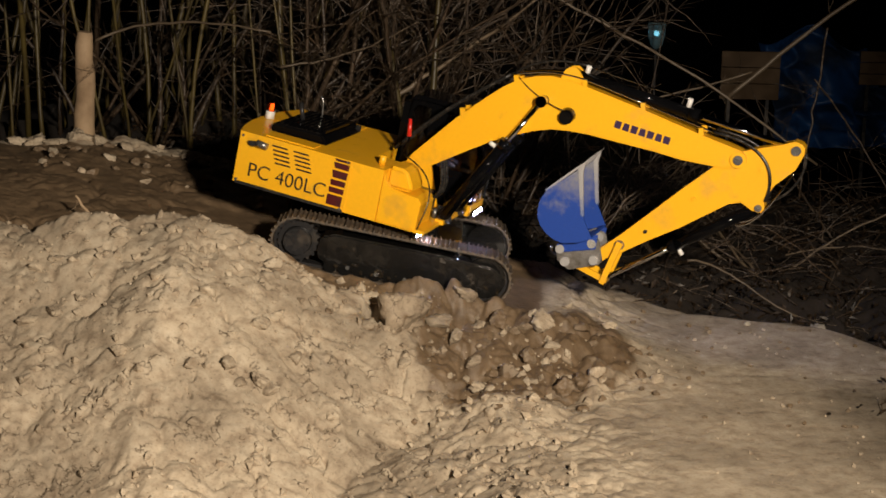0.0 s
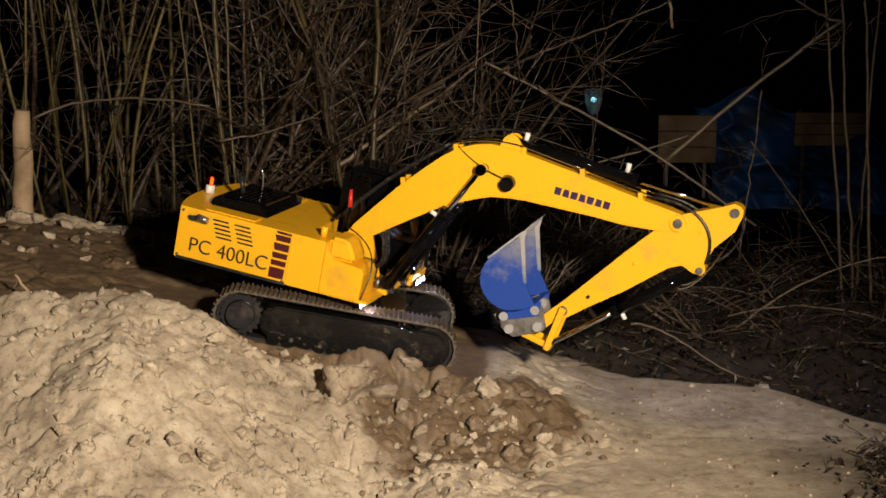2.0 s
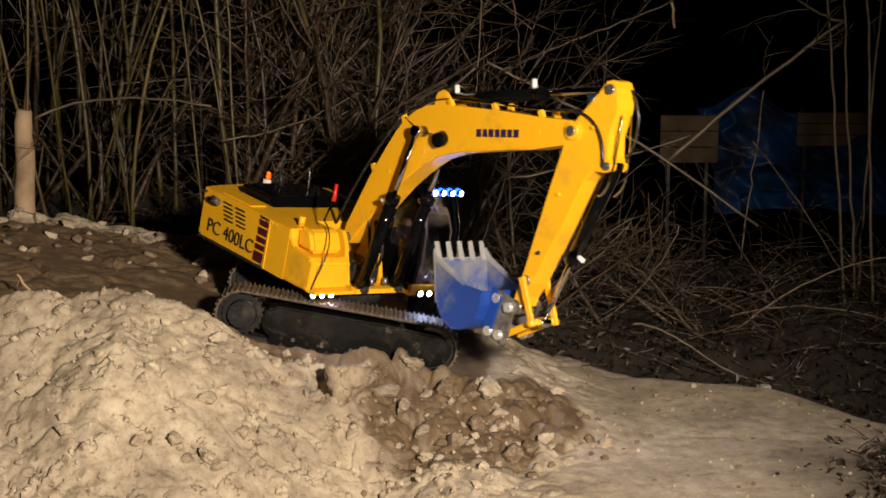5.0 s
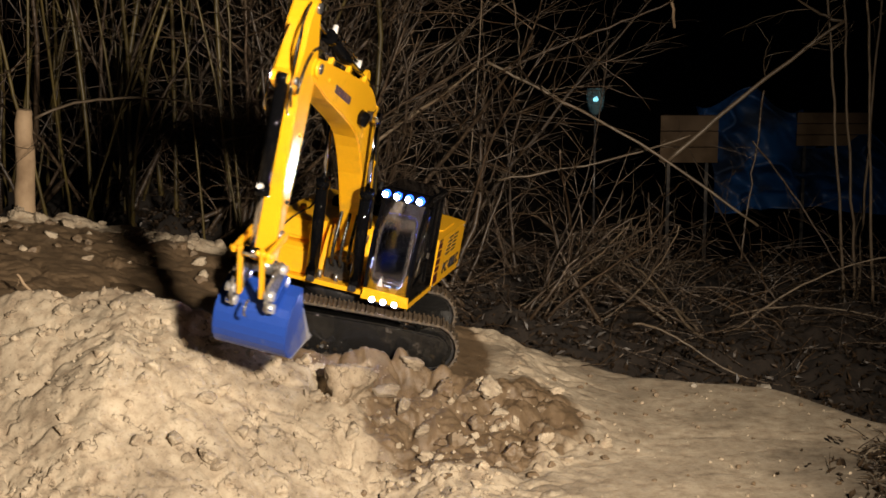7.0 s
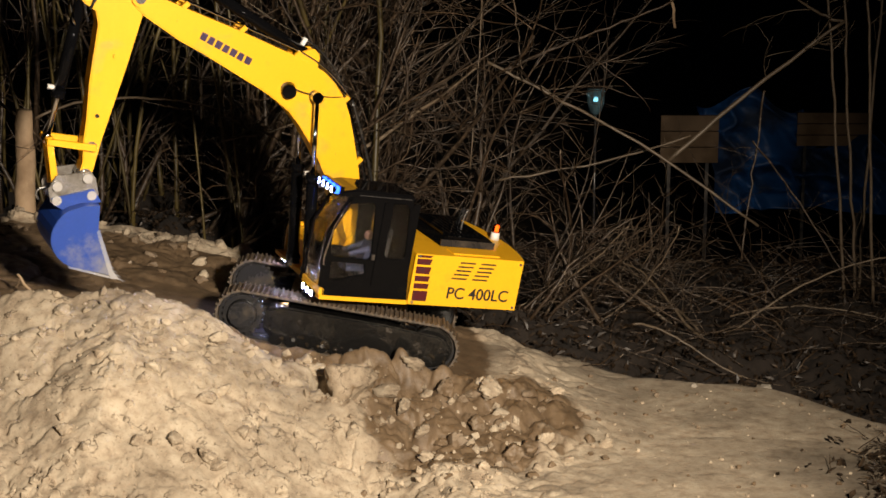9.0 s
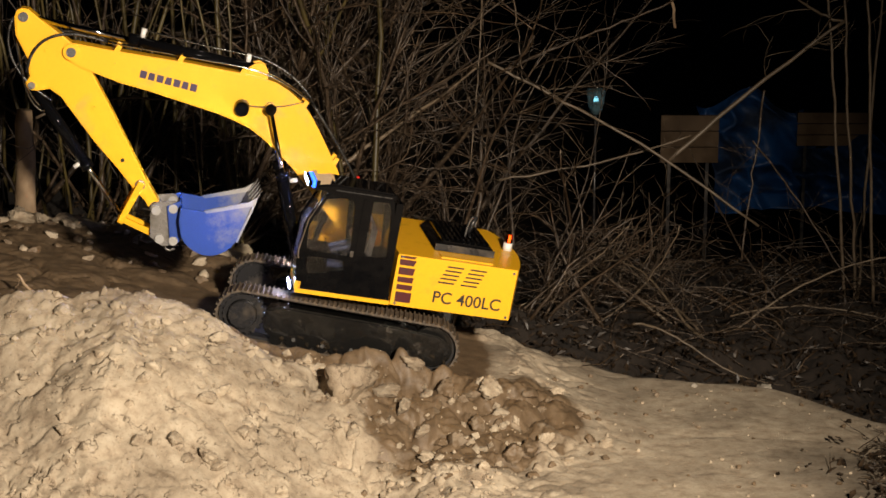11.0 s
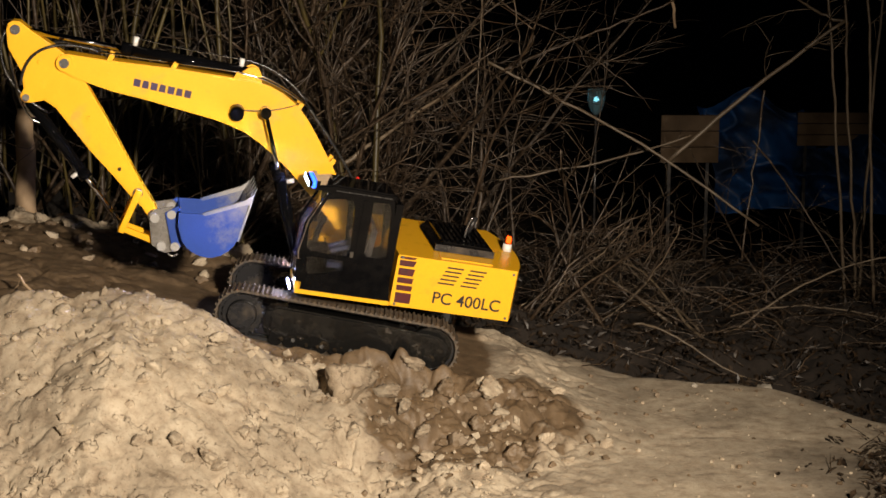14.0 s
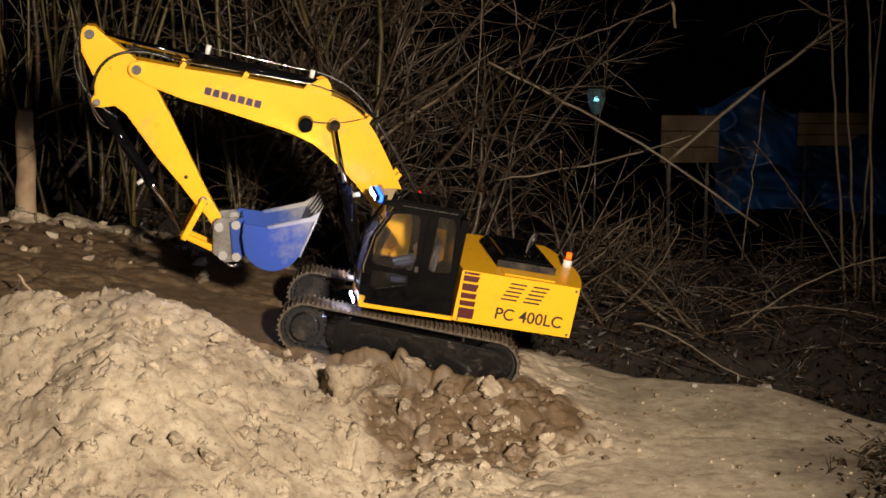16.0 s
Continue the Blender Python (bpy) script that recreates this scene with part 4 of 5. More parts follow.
    add_rod(bm, (0.02, 0.112, 0.052), (0.058, 0.112, 0.050), 0.007, 0.006, 10)
    add_rod(bm, (0.015, 0.118, 0.090), (0.055, 0.116, 0.075), 0.005, 0.004, 10)
    add_rod(bm, (0.015, 0.086, 0.090), (0.055, 0.088, 0.075), 0.005, 0.004, 10)
    k = len(bm.verts)
    bmesh.ops.create_icosphere(bm, subdivisions=2, radius=0.0085, matrix=pose(0.018, 0.102, 0.1075))
    bm.verts.ensure_lookup_table()
    for f in bm.faces:
        if all(v.co.z > 0.0985 for v in f.verts) or all(v.co.x > 0.05 and v.co.z > 0.062 for v in f.verts):
            f.material_index = 1
    soften(bm, 0.001, 1, 1.0)
    part("doll", bm, [CLOTH, SKIN], h, "small seated doll in dark blue")


BOOM_TOP = ((-0.012, 0.010), (0.004, 0.026), (0.088, 0.085), (0.142, 0.117), (0.175, 0.135), (0.205, 0.147), (0.235, 0.151), (0.262, 0.150), (0.294, 0.141), (0.322, 0.129), (0.415, 0.088), (0.516, 0.040), (0.572, 0.0155))
BOOM_LOW = ((0.583, 0.008), (0.584, -0.006), (0.572, -0.0145), (0.545, -0.014), (0.475, 0.002), (0.43, 0.017), (0.353, 0.039), (0.315, 0.050), (0.286, 0.056), (0.255, 0.060), (0.225, 0.058), (0.19, 0.052), (0.155, 0.044), (0.103, 0.027), (0.039, 0.004), (0.002, -0.012), (-0.012, -0.006))
STICK_LINE = ((-0.098, 0.040), (-0.092, 0.030), (-0.072, 0.022), (-0.024, -0.002), (0.0, -0.012), (0.034, -0.014), (0.107, -0.0145), (0.237, -0.012), (0.285, -0.0135), (0.303, -0.014), (0.311, -0.004), (0.304, 0.006), (0.278, 0.007), (0.25, 0.015), (0.209, 0.0225), (0.15, 0.036), (0.06, 0.050), (0.040, 0.060), (0.034, 0.080), (0.026, 0.0925), (0.015, 0.0915), (0.008, 0.080), (-0.02, 0.069), (-0.064, 0.068), (-0.090, 0.056), (-0.098, 0.048))


def emblem(parent, x, z, ang, length, tall, y0, y1):
    """A row of seven plain blocks standing for the maker's mark."""
    n = 7
    for i in range(n):
        u = (i + 0.5) / n - 0.5
        w = length / n * 0.40
        c, s = math.cos(ang), math.sin(ang)
        cx, cz = x + u * length * c, z + u * length * s
        q = [(-w, -tall / 2), (w, -tall / 2), (w * 0.8, tall / 2), (-w * 0.8, tall / 2)] if i % 2 else [(-w, -tall / 2), (w * 0.9, -tall / 2), (w, tall / 2), (-w, tall / 2)]
        part("mark_block", prism([(cx + a * c - b * s, cz + a * s + b * c) for a, b in q], y0, y1, bevel=0), VIOLET, parent)


def build_arm(ex):
    arm = {}
    boom = part("boom", prism(BOOM_TOP + BOOM_LOW, -0.026, 0.026, bevel=0.0022), YELLOW, ex, "bright yellow bent steel boom")
    arm["boom"] = boom
    for side in (-1, 1):
        ya, yb = sorted((side * 0.0255, side * 0.0268))
        emblem(boom, 0.412, 0.050, math.radians(-19.5), 0.100, 0.0125, ya, yb)
        part("pin_boss", disc_pin(BOOM_LEN, 0, *sorted((side * 0.025, side * 0.031)), 0.0135), YELLOW, boom)
        part("pin", disc_pin(BOOM_LEN, 0, *sorted((side * 0.030, side * 0.034)), 0.008), STEEL, boom)
        part("pin", disc_pin(BOOM_PIN[0], BOOM_PIN[1], *sorted((side * 0.025, side * 0.047)), 0.009), DARKSTEEL, boom)
        part("pin", disc_pin(0, 0, *sorted((side * 0.026, side * 0.043)), 0.008), STEEL, boom)
        part("lug", prism(((0.272, 0.140), (0.284, 0.158), (0.291, 0.163), (0.303, 0.163), (0.309, 0.156), (0.322, 0.126), (0.315, 0.120), (0.275, 0.135)), *sorted((side * 0.010, side * 0.019)), bevel=0.001), YELLOW, boom, "worn yellow cylinder lug")
        wl = part("boom_light", rod((0.287, side * 0.026, 0.084), (0.285, side * 0.043, 0.080), 0.0135, 0.0115, 12), BLACK, boom, "black work light, switched off")
        part("cable", hose((0.285, side * 0.036, 0.09), (0.25, side * 0.034, 0.105), (0.22, side * 0.028, 0.13), (0.205, side * 0.024, 0.15), 0.001, 10), RUBBER, wl)
        for x, z in ((0.50, 0.022), (0.14, 0.075), (0.235, 0.078)):
            part("rivet", disc_pin(x, z, *sorted((side * 0.026, side * 0.0275)), 0.0032), YELLOW, boom)
        for x, z in ((0.20, 0.144), (0.318, 0.131), (0.415, 0.089), (0.51, 0.044), (0.10, 0.092)):
            part("hose_clip", box(x - 0.004, x + 0.004, *sorted((side * 0.016, side * 0.025)), z - 0.002, z + 0.010, 0.001, 1), YELLOW, boom)
        y = side * 0.020
        part("pipe", hose((0.19, y, 0.155), (0.29, y, 0.165), (0.32, y, 0.140), (0.42, y, 0.096), 0.0017), CHROME, boom)
        part("pipe", hose((0.42, y, 0.096), (0.47, y, 0.073), (0.50, y, 0.06), (0.53, y, 0.046), 0.0017, 6), CHROME, boom)
        part("hose", hose((0.19, y, 0.155), (0.12, y, 0.125), (0.06, y, 0.10), (-0.03, y, 0.035), 0.0030), RUBBER, boom, "black rubber hydraulic hose")
        part("hose", hose((0.53, y, 0.046), (0.60, y, 0.03), (0.64, y + side * 0.008, -0.01), (0.61, y + side * 0.004, -0.07), 0.0026), RUBBER, boom)
    stick = part("stick", prism(STICK_LINE, -0.021, 0.021, bevel=0.002), YELLOW, ex, "bright yellow dipper stick")
    arm["stick"] = stick
    for side in (-1, 1):
        for (x, z), r, mm in ((STICK_END, 0.008, STEEL), (STICK_PIN, 0.006, STEEL), (ROCK, 0.0085, STEEL), ((0.10, 0.010), 0.003, YELLOW), ((0.20, 0.008), 0.003, DARKSTEEL), ((-0.02, 0.035), 0.003, YELLOW)):
            part("pin", disc_pin(x, z, *sorted((side * 0.020, side * 0.026)), r), mm, stick)
        part("pin", disc_pin(TIP[0], TIP[1], *sorted((side * 0.019, side * 0.034)), 0.0095), STEEL, stick)
    part("tip_sleeve", rod((0.300, -0.0225, -0.004), (0.300, 0.0225, -0.004), 0.012, n=20), STEEL, stick)
    for side in (-1, 1):
        part("pipe", hose((-0.055, side * 0.012, 0.073), (-0.02, side * 0.018, 0.085), (0.05, side * 0.022, 0.11), (0.07, side * 0.02, 0.085), 0.0018), CHROME, stick)
    part("hose", hose((-0.09, 0.012, 0.058), (-0.06, 0.016, 0.10), (0.0, 0.018, 0.105), (0.06, 0.016, 0.066), 0.0022), RUBBER, stick)
    # the arm is slender: plates stand close to its middle plane
    for ob in (boom, *boom.children_recursive, stick, *stick.children_recursive):
        ob.data.transform(Matrix.Diagonal((1, 0.84, 1, 1)))
    # lift cylinders on both sides of the boom
    for side in (-1, 1):
        y = side * 0.039
        bm = bmesh.new()
        add_rod(bm, (0, 0, 0), (0.165, 0, 0), 0.0105, n=18)
        add_rod(bm, (0.155, 0, 0), (0.170, 0, 0), 0.0125, n=18)
        add_rod(bm, (0, -0.008, 0), (0, 0.008, 0), 0.011, n=14)
        lb = part("lift_cylinder", bm, BLACK, ex, "black lift cylinder barrel")
        part("port", rod((0.15, 0, 0.008), (0.15, side * 0.004, 0.022), 0.004, n=8), WHITE, lb)
        bm = bmesh.new()
        add_rod(bm, (-0.16, 0, 0), (-0.008, 0, 0), 0.0042, n=16)
        add_rod(bm, (0, -0.006, 0), (0, 0.006, 0), 0.0095, n=16)
        lr = part("lift_rod", bm, CHROME, ex, "chrome lift cylinder rod", False)
        arm["lift_barrel%d" % side], arm["lift_rod%d" % side] = lb, lr
    bm = bmesh.new()
    add_rod(bm, (0, 0, 0), (0.215, 0, 0), 0.0095, n=18)
    add_rod(bm, (0.205, 0, 0), (0.222, 0, 0), 0.0115, n=18)
    add_rod(bm, (0, -0.009, 0), (0, 0.009, 0), 0.011, n=14)
    sc = part("stick_cylinder", bm, BLACK, ex, "black stick cylinder barrel")
    part("port", rod((0.02, 0, 0.006), (0.02, 0, 0.022), 0.0045, n=8), WHITE, sc)
    part("port", rod((0.20, 0, 0.006), (0.20, 0, 0.024), 0.0045, n=8), WHITE, sc)
    part("feed_pipe", hose((0.02, 0, 0.02), (0.07, 0, 0.018), (0.15, 0, 0.018), (0.20, 0, 0.022), 0.0014), CHROME, sc)
    part("hose", hose((0.02, 0, 0.02), (-0.03, 0, 0.02), (-0.07, 0.004, 0.0), (-0.10, 0.008, -0.03), 0.0022), RUBBER, sc)
    bm = bmesh.new()
    add_rod(bm, (-0.215, 0, 0), (-0.008, 0, 0), 0.005, n=16)
    add_rod(bm, (0, -0.009, 0), (0, 0.009, 0), 0.0105, n=16)
    arm["stick_barrel"], arm["stick_rod"] = sc, part("stick_rod", bm, CHROME, ex, "chrome stick cylinder rod")
    bm = bmesh.new()
    add_rod(bm, (0, 0, 0), (0.165, 0, 0), 0.0098, n=18)
    add_rod(bm, (0.157, 0, 0), (0.170, 0, 0), 0.0112, n=18)
    add_rod(bm, (0, -0.008, 0), (0, 0.008, 0), 0.010, n=14)
    bc = part("bucket_cylinder", bm, BLACK, ex, "black bucket cylinder barrel")
    part("port", rod((0.155, 0, 0.004), (0.155, 0, 0.020), 0.004, n=8), WHITE, bc)
    bm = bmesh.new()
    add_rod(bm, (-0.16, 0, 0), (-0.008, 0, 0), 0.0045, n=16)
    add_rod(bm, (0, -0.010, 0), (0, 0.010, 0), 0.008, n=16)
    arm["bucket_barrel"], arm["bucket_rod"] = bc, part("bucket_rod", bm, CHROME, ex, "chrome bucket cylinder rod")
    # rocker and link
    for nm, ln, ys in (("rocker", ROCK_LEN, 0.026), ("link", LINK_LEN, 0.017)):
        bm = bmesh.new()
        for side in (-1, 1):
            add_prism(bm, ((-0.006, -0.006), (ln + 0.006, -0.005), (ln + 0.006, 0.005), (-0.006, 0.006)), side * ys - 0.003, side * ys + 0.003)
        add_rod(bm, (ln, -ys - 0.006, 0), (ln, ys + 0.006, 0), 0.0045, n=12)
        soften(bm, 0.001, 1, 1.0)
        arm[nm] = part(nm, bm, YELLOW, ex, "yellow steel linkage")
    # bucket with its coupler, hung from the stick's tip
    bk = empty("bucket")
    bk.parent = ex
    arm["bucket"] = bk
    for side in (-1, 1):
        part("coupler_plate", prism(((-0.010, 0.006), (0.040, 0.028), (0.062, 0.016), (0.070, -0.006), (0.018, -0.042), (-0.002, -0.036), (-0.012, -0.008)), *sorted((side * 0.025, side * 0.030)), bevel=0.001), BARESTEEL, bk, "scuffed bare steel quick coupler plate")
        for x, z in ((0.0, 0.0), (0.008, -0.028), LINK_PIN, (0.060, -0.006)):
            part("coupler_pin", disc_pin(x, z, *sorted((side * 0.022, side * 0.037)), 0.0078), PINSTEEL, bk)
    part("hook", hose((0.060, 0.0, 0.010), (0.075, 0.0, 0.02), (0.085, 0.0, 0.012), (0.082, 0.0, 0.0), 0.002, 8), STEEL, bk)
    W = 0.0545

    def cup(*pts):
        """Bucket outline points, drawn in along the mouth and in depth."""
        out = []
        for x, z in pts:
            x, z = x - 0.03, z + 0.03
            a, d = (0.338 * x - 0.941 * z) * 0.92, (0.941 * x + 0.338 * z) * 0.86
            out.append((0.03 + 0.338 * a + 0.941 * d, -0.03 - 0.941 * a + 0.338 * d))
        return tuple(out)
    shell = cup((0.002, -0.044), (0.026, -0.030), (0.055, -0.022), (0.070, -0.0225), (0.084, -0.027), (0.097, -0.0345), (0.107, -0.044), (0.114, -0.056), (0.117, -0.070), (0.1165, -0.085), (0.112, -0.099), (0.104, -0.112), (0.048, -0.166))
    thick = 0.0035
    bm = bmesh.new()
    for i, ((x0, z0), (x1, z1)) in enumerate(zip(shell, shell[1:])):
        cx, cz = 0.055, -0.085

        def inn(x, z):
            d = math.hypot(x - cx, z - cz)
            return x + (cx - x) / d * thick, z + (cz - z) / d * thick
        add_prism(bm, ((x0, z0), (x1, z1), inn(x1, z1), inn(x0, z0)), -W, W)
    bmesh.ops.remove_doubles(bm, verts=bm.verts, dist=0.0004)
    bs = part("bucket_shell", bm, BLUE, bk, "scratched blue painted bucket shell")
    for side in (-1, 1):
        part("bucket_side", prism(shell + cup((0.040, -0.176), (0.042, -0.161), (0.026, -0.080)), *sorted((side * (W - 0.001), side * (W + 0.0035))), bevel=0.0008), BLUE, bk, "scuffed blue bucket side plate")
        part("side_edge", prism(cup((0.024, -0.080), (0.040, -0.161), (0.037, -0.182), (0.052, -0.170), (0.047, -0.152), (0.031, -0.082)), *sorted((side * (W - 0.002), side * (W + 0.0046))), bevel=0.0008), SCRAPED, bk, "bare scraped steel side cutter")
    part("floor_wear_plate", prism(cup((0.106, -0.1095), (0.0485, -0.168), (0.051, -0.171), (0.109, -0.112)), -W - 0.003, W + 0.003, bevel=0.0005), SCRAPED, bk, "scraped grey steel wear plate under the lip")
    for i in range(5):
        y = -0.049 + i * 0.0245
        part("tooth", prism(cup((0.050, -0.160), (0.030, -0.194), (0.042, -0.178), (0.056, -0.164)), y - 0.0055, y + 0.0055, bevel=0.0008), SCRAPED, bk)
    for side in (-1, 1):
        part("hanger", prism(((0.0, -0.020), (0.066, 0.002), (0.066, -0.012), (0.060, -0.024), (0.030, -0.032), (0.0, -0.046)), *sorted((side * 0.031, side * 0.036)), bevel=0.001), BLUE, bk)
    return arm


excavator = empty("excavator")
tagged(excavator, "yellow scale-model tracked excavator with blue bucket on a clay slope", "excavator")
build_undercarriage(excavator)
house = build_house(excavator)
build_cab(excavator, house)
arm = build_arm(excavator)
beam = part("beacon_reflector", box(-0.001, 0.003, -0.004, 0.004, 0.0, 0.011, 0.0005, 1), BEACON, excavator, "glowing amber reflector inside the beacon")


# ---- thicket behind ----
def wander(rng, p, d, length, bend, n=7, sag=0.0):
    pts = [Vector(p)]
    d = Vector(d).normalized()
    for i in range(n):
        d = (d + Vector((rng.gauss(0, bend), rng.gauss(0, bend), rng.gauss(0, bend) - sag))).normalized()
        pts.append(pts[-1] + d * (length / n))
    return pts


def sprout(rng, bm, pts, r, depth, length, count, bend=0.16):
    """Side twigs along a limb, twice divided."""
    for _ in range(count):
        i = rng.randrange(1, len(pts) - 1)
        axis_d = (pts[i + 1] - pts[i - 1]).normalized()
        side = Vector((rng.gauss(0, 1), rng.gauss(0, 0.6), rng.gauss(0.1, 0.9)))
        d = (axis_d * rng.uniform(0.5, 1.3) + side * 0.75).normalized()
        ln = length * rng.uniform(0.5, 1.2)
        tw = wander(rng, pts[i], d, ln, bend, 6, 0.01)
        add_tube(bm, tw, [r * (1 - 0.8 * k / 6) for k in range(7)], 4)
        if depth:
            sprout(rng, bm, tw, r * 0.55, depth - 1, ln * 0.55, 4, bend)


def shrub(x, y, seed, limbs, lean, height_m, r=0.008, twigs=16, mat=None):
    rng = random.Random(seed)
    z = height(x, y) - 0.02
    ob = empty("shrub")
    ob.location = (x, y, z)
    tw = bmesh.new()
    for i in range(limbs):
        d = (lean[0] + rng.gauss(0, 0.35), lean[1] + rng.gauss(0, 0.25), 1.0 + rng.gauss(0, 0.2))
        ln = height_m * rng.uniform(0.7, 1.25)
        pts = wander(rng, (rng.uniform(-0.06, 0.06), rng.uniform(-0.05, 0.05), 0), d, ln, 0.11, 9)
        rr = r * rng.uniform(0.55, 1.1)
        bm = bmesh.new()
        add_tube(bm, pts, [rr * (1 - 0.75 * k / 9) for k in range(10)], 7)
        part("limb", bm, mat or TWIG, ob)
        sprout(rng, tw, pts, rr * 0.36, 1, ln * 0.42, twigs)
    t = part("brushwood", tw, mat or TWIG, ob, "tangle of thin bare twigs")
    tagged(t, kind="stuff")
    return tagged(ob, "leafless brown shrub with tangled bare branches", "shrub", "shrubs of the thicket")


def reed_mesh(seed, ln):
    rng = random.Random(seed)
    bm = bmesh.new()
    pts = wander(rng, (0, 0, 0), (rng.gauss(0, 0.05), rng.gauss(0, 0.05), 1), ln, 0.075, 14)
    r = 0.0066
    add_tube(bm, pts, [r * (1 - 0.45 * k / 14) * (1 + 0.12 * (k % 3 == 0)) for k in range(15)], 8)
    return mesh_of("reed_stem", bm, REED, True)


def build_reeds():
    rng = random.Random(11)
    meshes = [reed_mesh(i, 1.5) for i in range(8)]
    for i in range(66):
        x = rng.uniform(-1.25, -0.42) if i % 6 else rng.uniform(-0.45, -0.15)
        y = rng.uniform(0.50, 1.35)
        s = rng.uniform(0.35, 1.1)
        ob = new("reed_stem", rng.choice(meshes))
        ob.matrix_world = Matrix.LocRotScale((x, y, height(x, y) - 0.02), Euler((rng.gauss(0, 0.08), rng.gauss(0.03, 0.17), rng.uniform(0, 6.28))) if i % 4 else Euler((0, rng.gauss(0, 0.08), 0.0)), (s, s, 1))
        tagged(ob, "upright dry olive-brown stem in the thicket", "stem", "upright stems of the thicket")


def lone_branch(p0, p1, p2, p3, r0, r1, label, mat, seed, twigs=0, tl=0.15, n=14):
    rng = random.Random(seed)
    bm = bmesh.new()
    pts = bezier(p0, p1, p2, p3, n)
    for i in range(1, n):
        pts[i] += Vector((rng.gauss(0, 1), rng.gauss(0, 1), rng.gauss(0, 1))) * 0.0014
    add_tube(bm, pts, [(r0 + (r1 - r0) * i / n) * 0.72 for i in range(n + 1)], 7)
    ob = part("branch", bm, mat)
    if twigs:
        tw = bmesh.new()
        sprout(rng, tw, pts, r0 * 0.24, 1, tl, (twigs + 1) // 2)
        tagged(part("brushwood", tw, mat, ob), kind="stuff")
    return tagged(ob, label, "branch")


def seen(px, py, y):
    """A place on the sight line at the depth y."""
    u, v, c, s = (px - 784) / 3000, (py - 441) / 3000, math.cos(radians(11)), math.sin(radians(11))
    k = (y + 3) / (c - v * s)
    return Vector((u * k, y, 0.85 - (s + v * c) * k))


build_reeds()
for k, (x, y, n, lean, hh, tw) in enumerate((
        (-0.75, 0.75, 5, (0.25, 0.0), 0.9, 10), (-0.45, 0.62, 7, (0.7, 0.0), 0.8, 12), (-0.34, 0.80, 8, (0.42, 0.05), 0.95, 12),
        (-0.18, 0.66, 7, (0.35, 0.0), 0.70, 12), (0.0, 0.62, 5, (0.0, 0.0), 0.55, 11), (0.20, 0.85, 3, (-0.5, 0.0), 0.5, 9),
        (-0.05, 1.05, 5, (0.0, 0.0), 0.8, 10), (0.28, 0.50, 4, (-0.5, 0.0), 0.36, 10), (0.42, 0.80, 3, (0.6, 0.0), 0.30, 7),
        (0.55, 0.60, 3, (-0.8, 0.0), 0.35, 11), (-0.55, 1.05, 7, (0.5, 0.0), 1.0, 10), (-1.0, 0.9, 5, (0.1, 0.0), 0.9, 9),
        (0.16, 0.42, 5, (0.7, 0.1), 0.40, 12), (0.75, 0.75, 3, (-0.9, 0.0), 0.40, 10), (-0.50, 0.58, 6, (0.9, 0.0), 0.7, 10))):
    # shrub 9 takes the paler bark to stand for bright glints on its twigs
    shrub(x, y, 50 + k, n, lean, hh, 0.0082 if x < 0.1 else 0.0052, tw if x < 0.1 else tw * 6 // 10, PALETWIG if k == 9 else None)

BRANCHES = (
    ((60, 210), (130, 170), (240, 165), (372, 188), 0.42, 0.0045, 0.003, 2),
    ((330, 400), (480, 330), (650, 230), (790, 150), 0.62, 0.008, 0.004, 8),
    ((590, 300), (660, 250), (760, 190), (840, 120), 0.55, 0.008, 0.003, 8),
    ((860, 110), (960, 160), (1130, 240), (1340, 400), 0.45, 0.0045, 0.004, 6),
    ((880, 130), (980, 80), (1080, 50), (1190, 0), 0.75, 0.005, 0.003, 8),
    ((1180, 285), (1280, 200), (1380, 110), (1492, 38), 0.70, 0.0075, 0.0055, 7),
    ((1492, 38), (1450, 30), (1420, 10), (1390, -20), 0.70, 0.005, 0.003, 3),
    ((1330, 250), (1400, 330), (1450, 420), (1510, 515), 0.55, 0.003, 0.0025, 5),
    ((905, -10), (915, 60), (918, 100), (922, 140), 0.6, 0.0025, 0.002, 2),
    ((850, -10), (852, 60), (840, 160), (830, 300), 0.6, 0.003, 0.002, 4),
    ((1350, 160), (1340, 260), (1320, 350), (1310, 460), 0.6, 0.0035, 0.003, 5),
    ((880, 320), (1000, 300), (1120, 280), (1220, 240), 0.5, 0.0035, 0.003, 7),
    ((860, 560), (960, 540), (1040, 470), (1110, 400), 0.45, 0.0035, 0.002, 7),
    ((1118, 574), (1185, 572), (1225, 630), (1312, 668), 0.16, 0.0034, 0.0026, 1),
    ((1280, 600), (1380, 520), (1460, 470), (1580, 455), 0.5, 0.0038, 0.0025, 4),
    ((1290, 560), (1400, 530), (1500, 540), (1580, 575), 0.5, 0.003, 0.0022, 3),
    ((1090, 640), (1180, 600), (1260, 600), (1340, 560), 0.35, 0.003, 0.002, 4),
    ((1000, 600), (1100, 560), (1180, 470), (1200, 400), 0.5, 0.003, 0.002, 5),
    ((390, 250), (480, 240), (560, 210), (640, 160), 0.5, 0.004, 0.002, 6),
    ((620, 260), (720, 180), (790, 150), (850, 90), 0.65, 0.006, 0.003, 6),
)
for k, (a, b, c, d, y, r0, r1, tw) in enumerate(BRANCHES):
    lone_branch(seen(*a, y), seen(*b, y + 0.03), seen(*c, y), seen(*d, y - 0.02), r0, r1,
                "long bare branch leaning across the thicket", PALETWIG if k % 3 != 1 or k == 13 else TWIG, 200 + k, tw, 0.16)
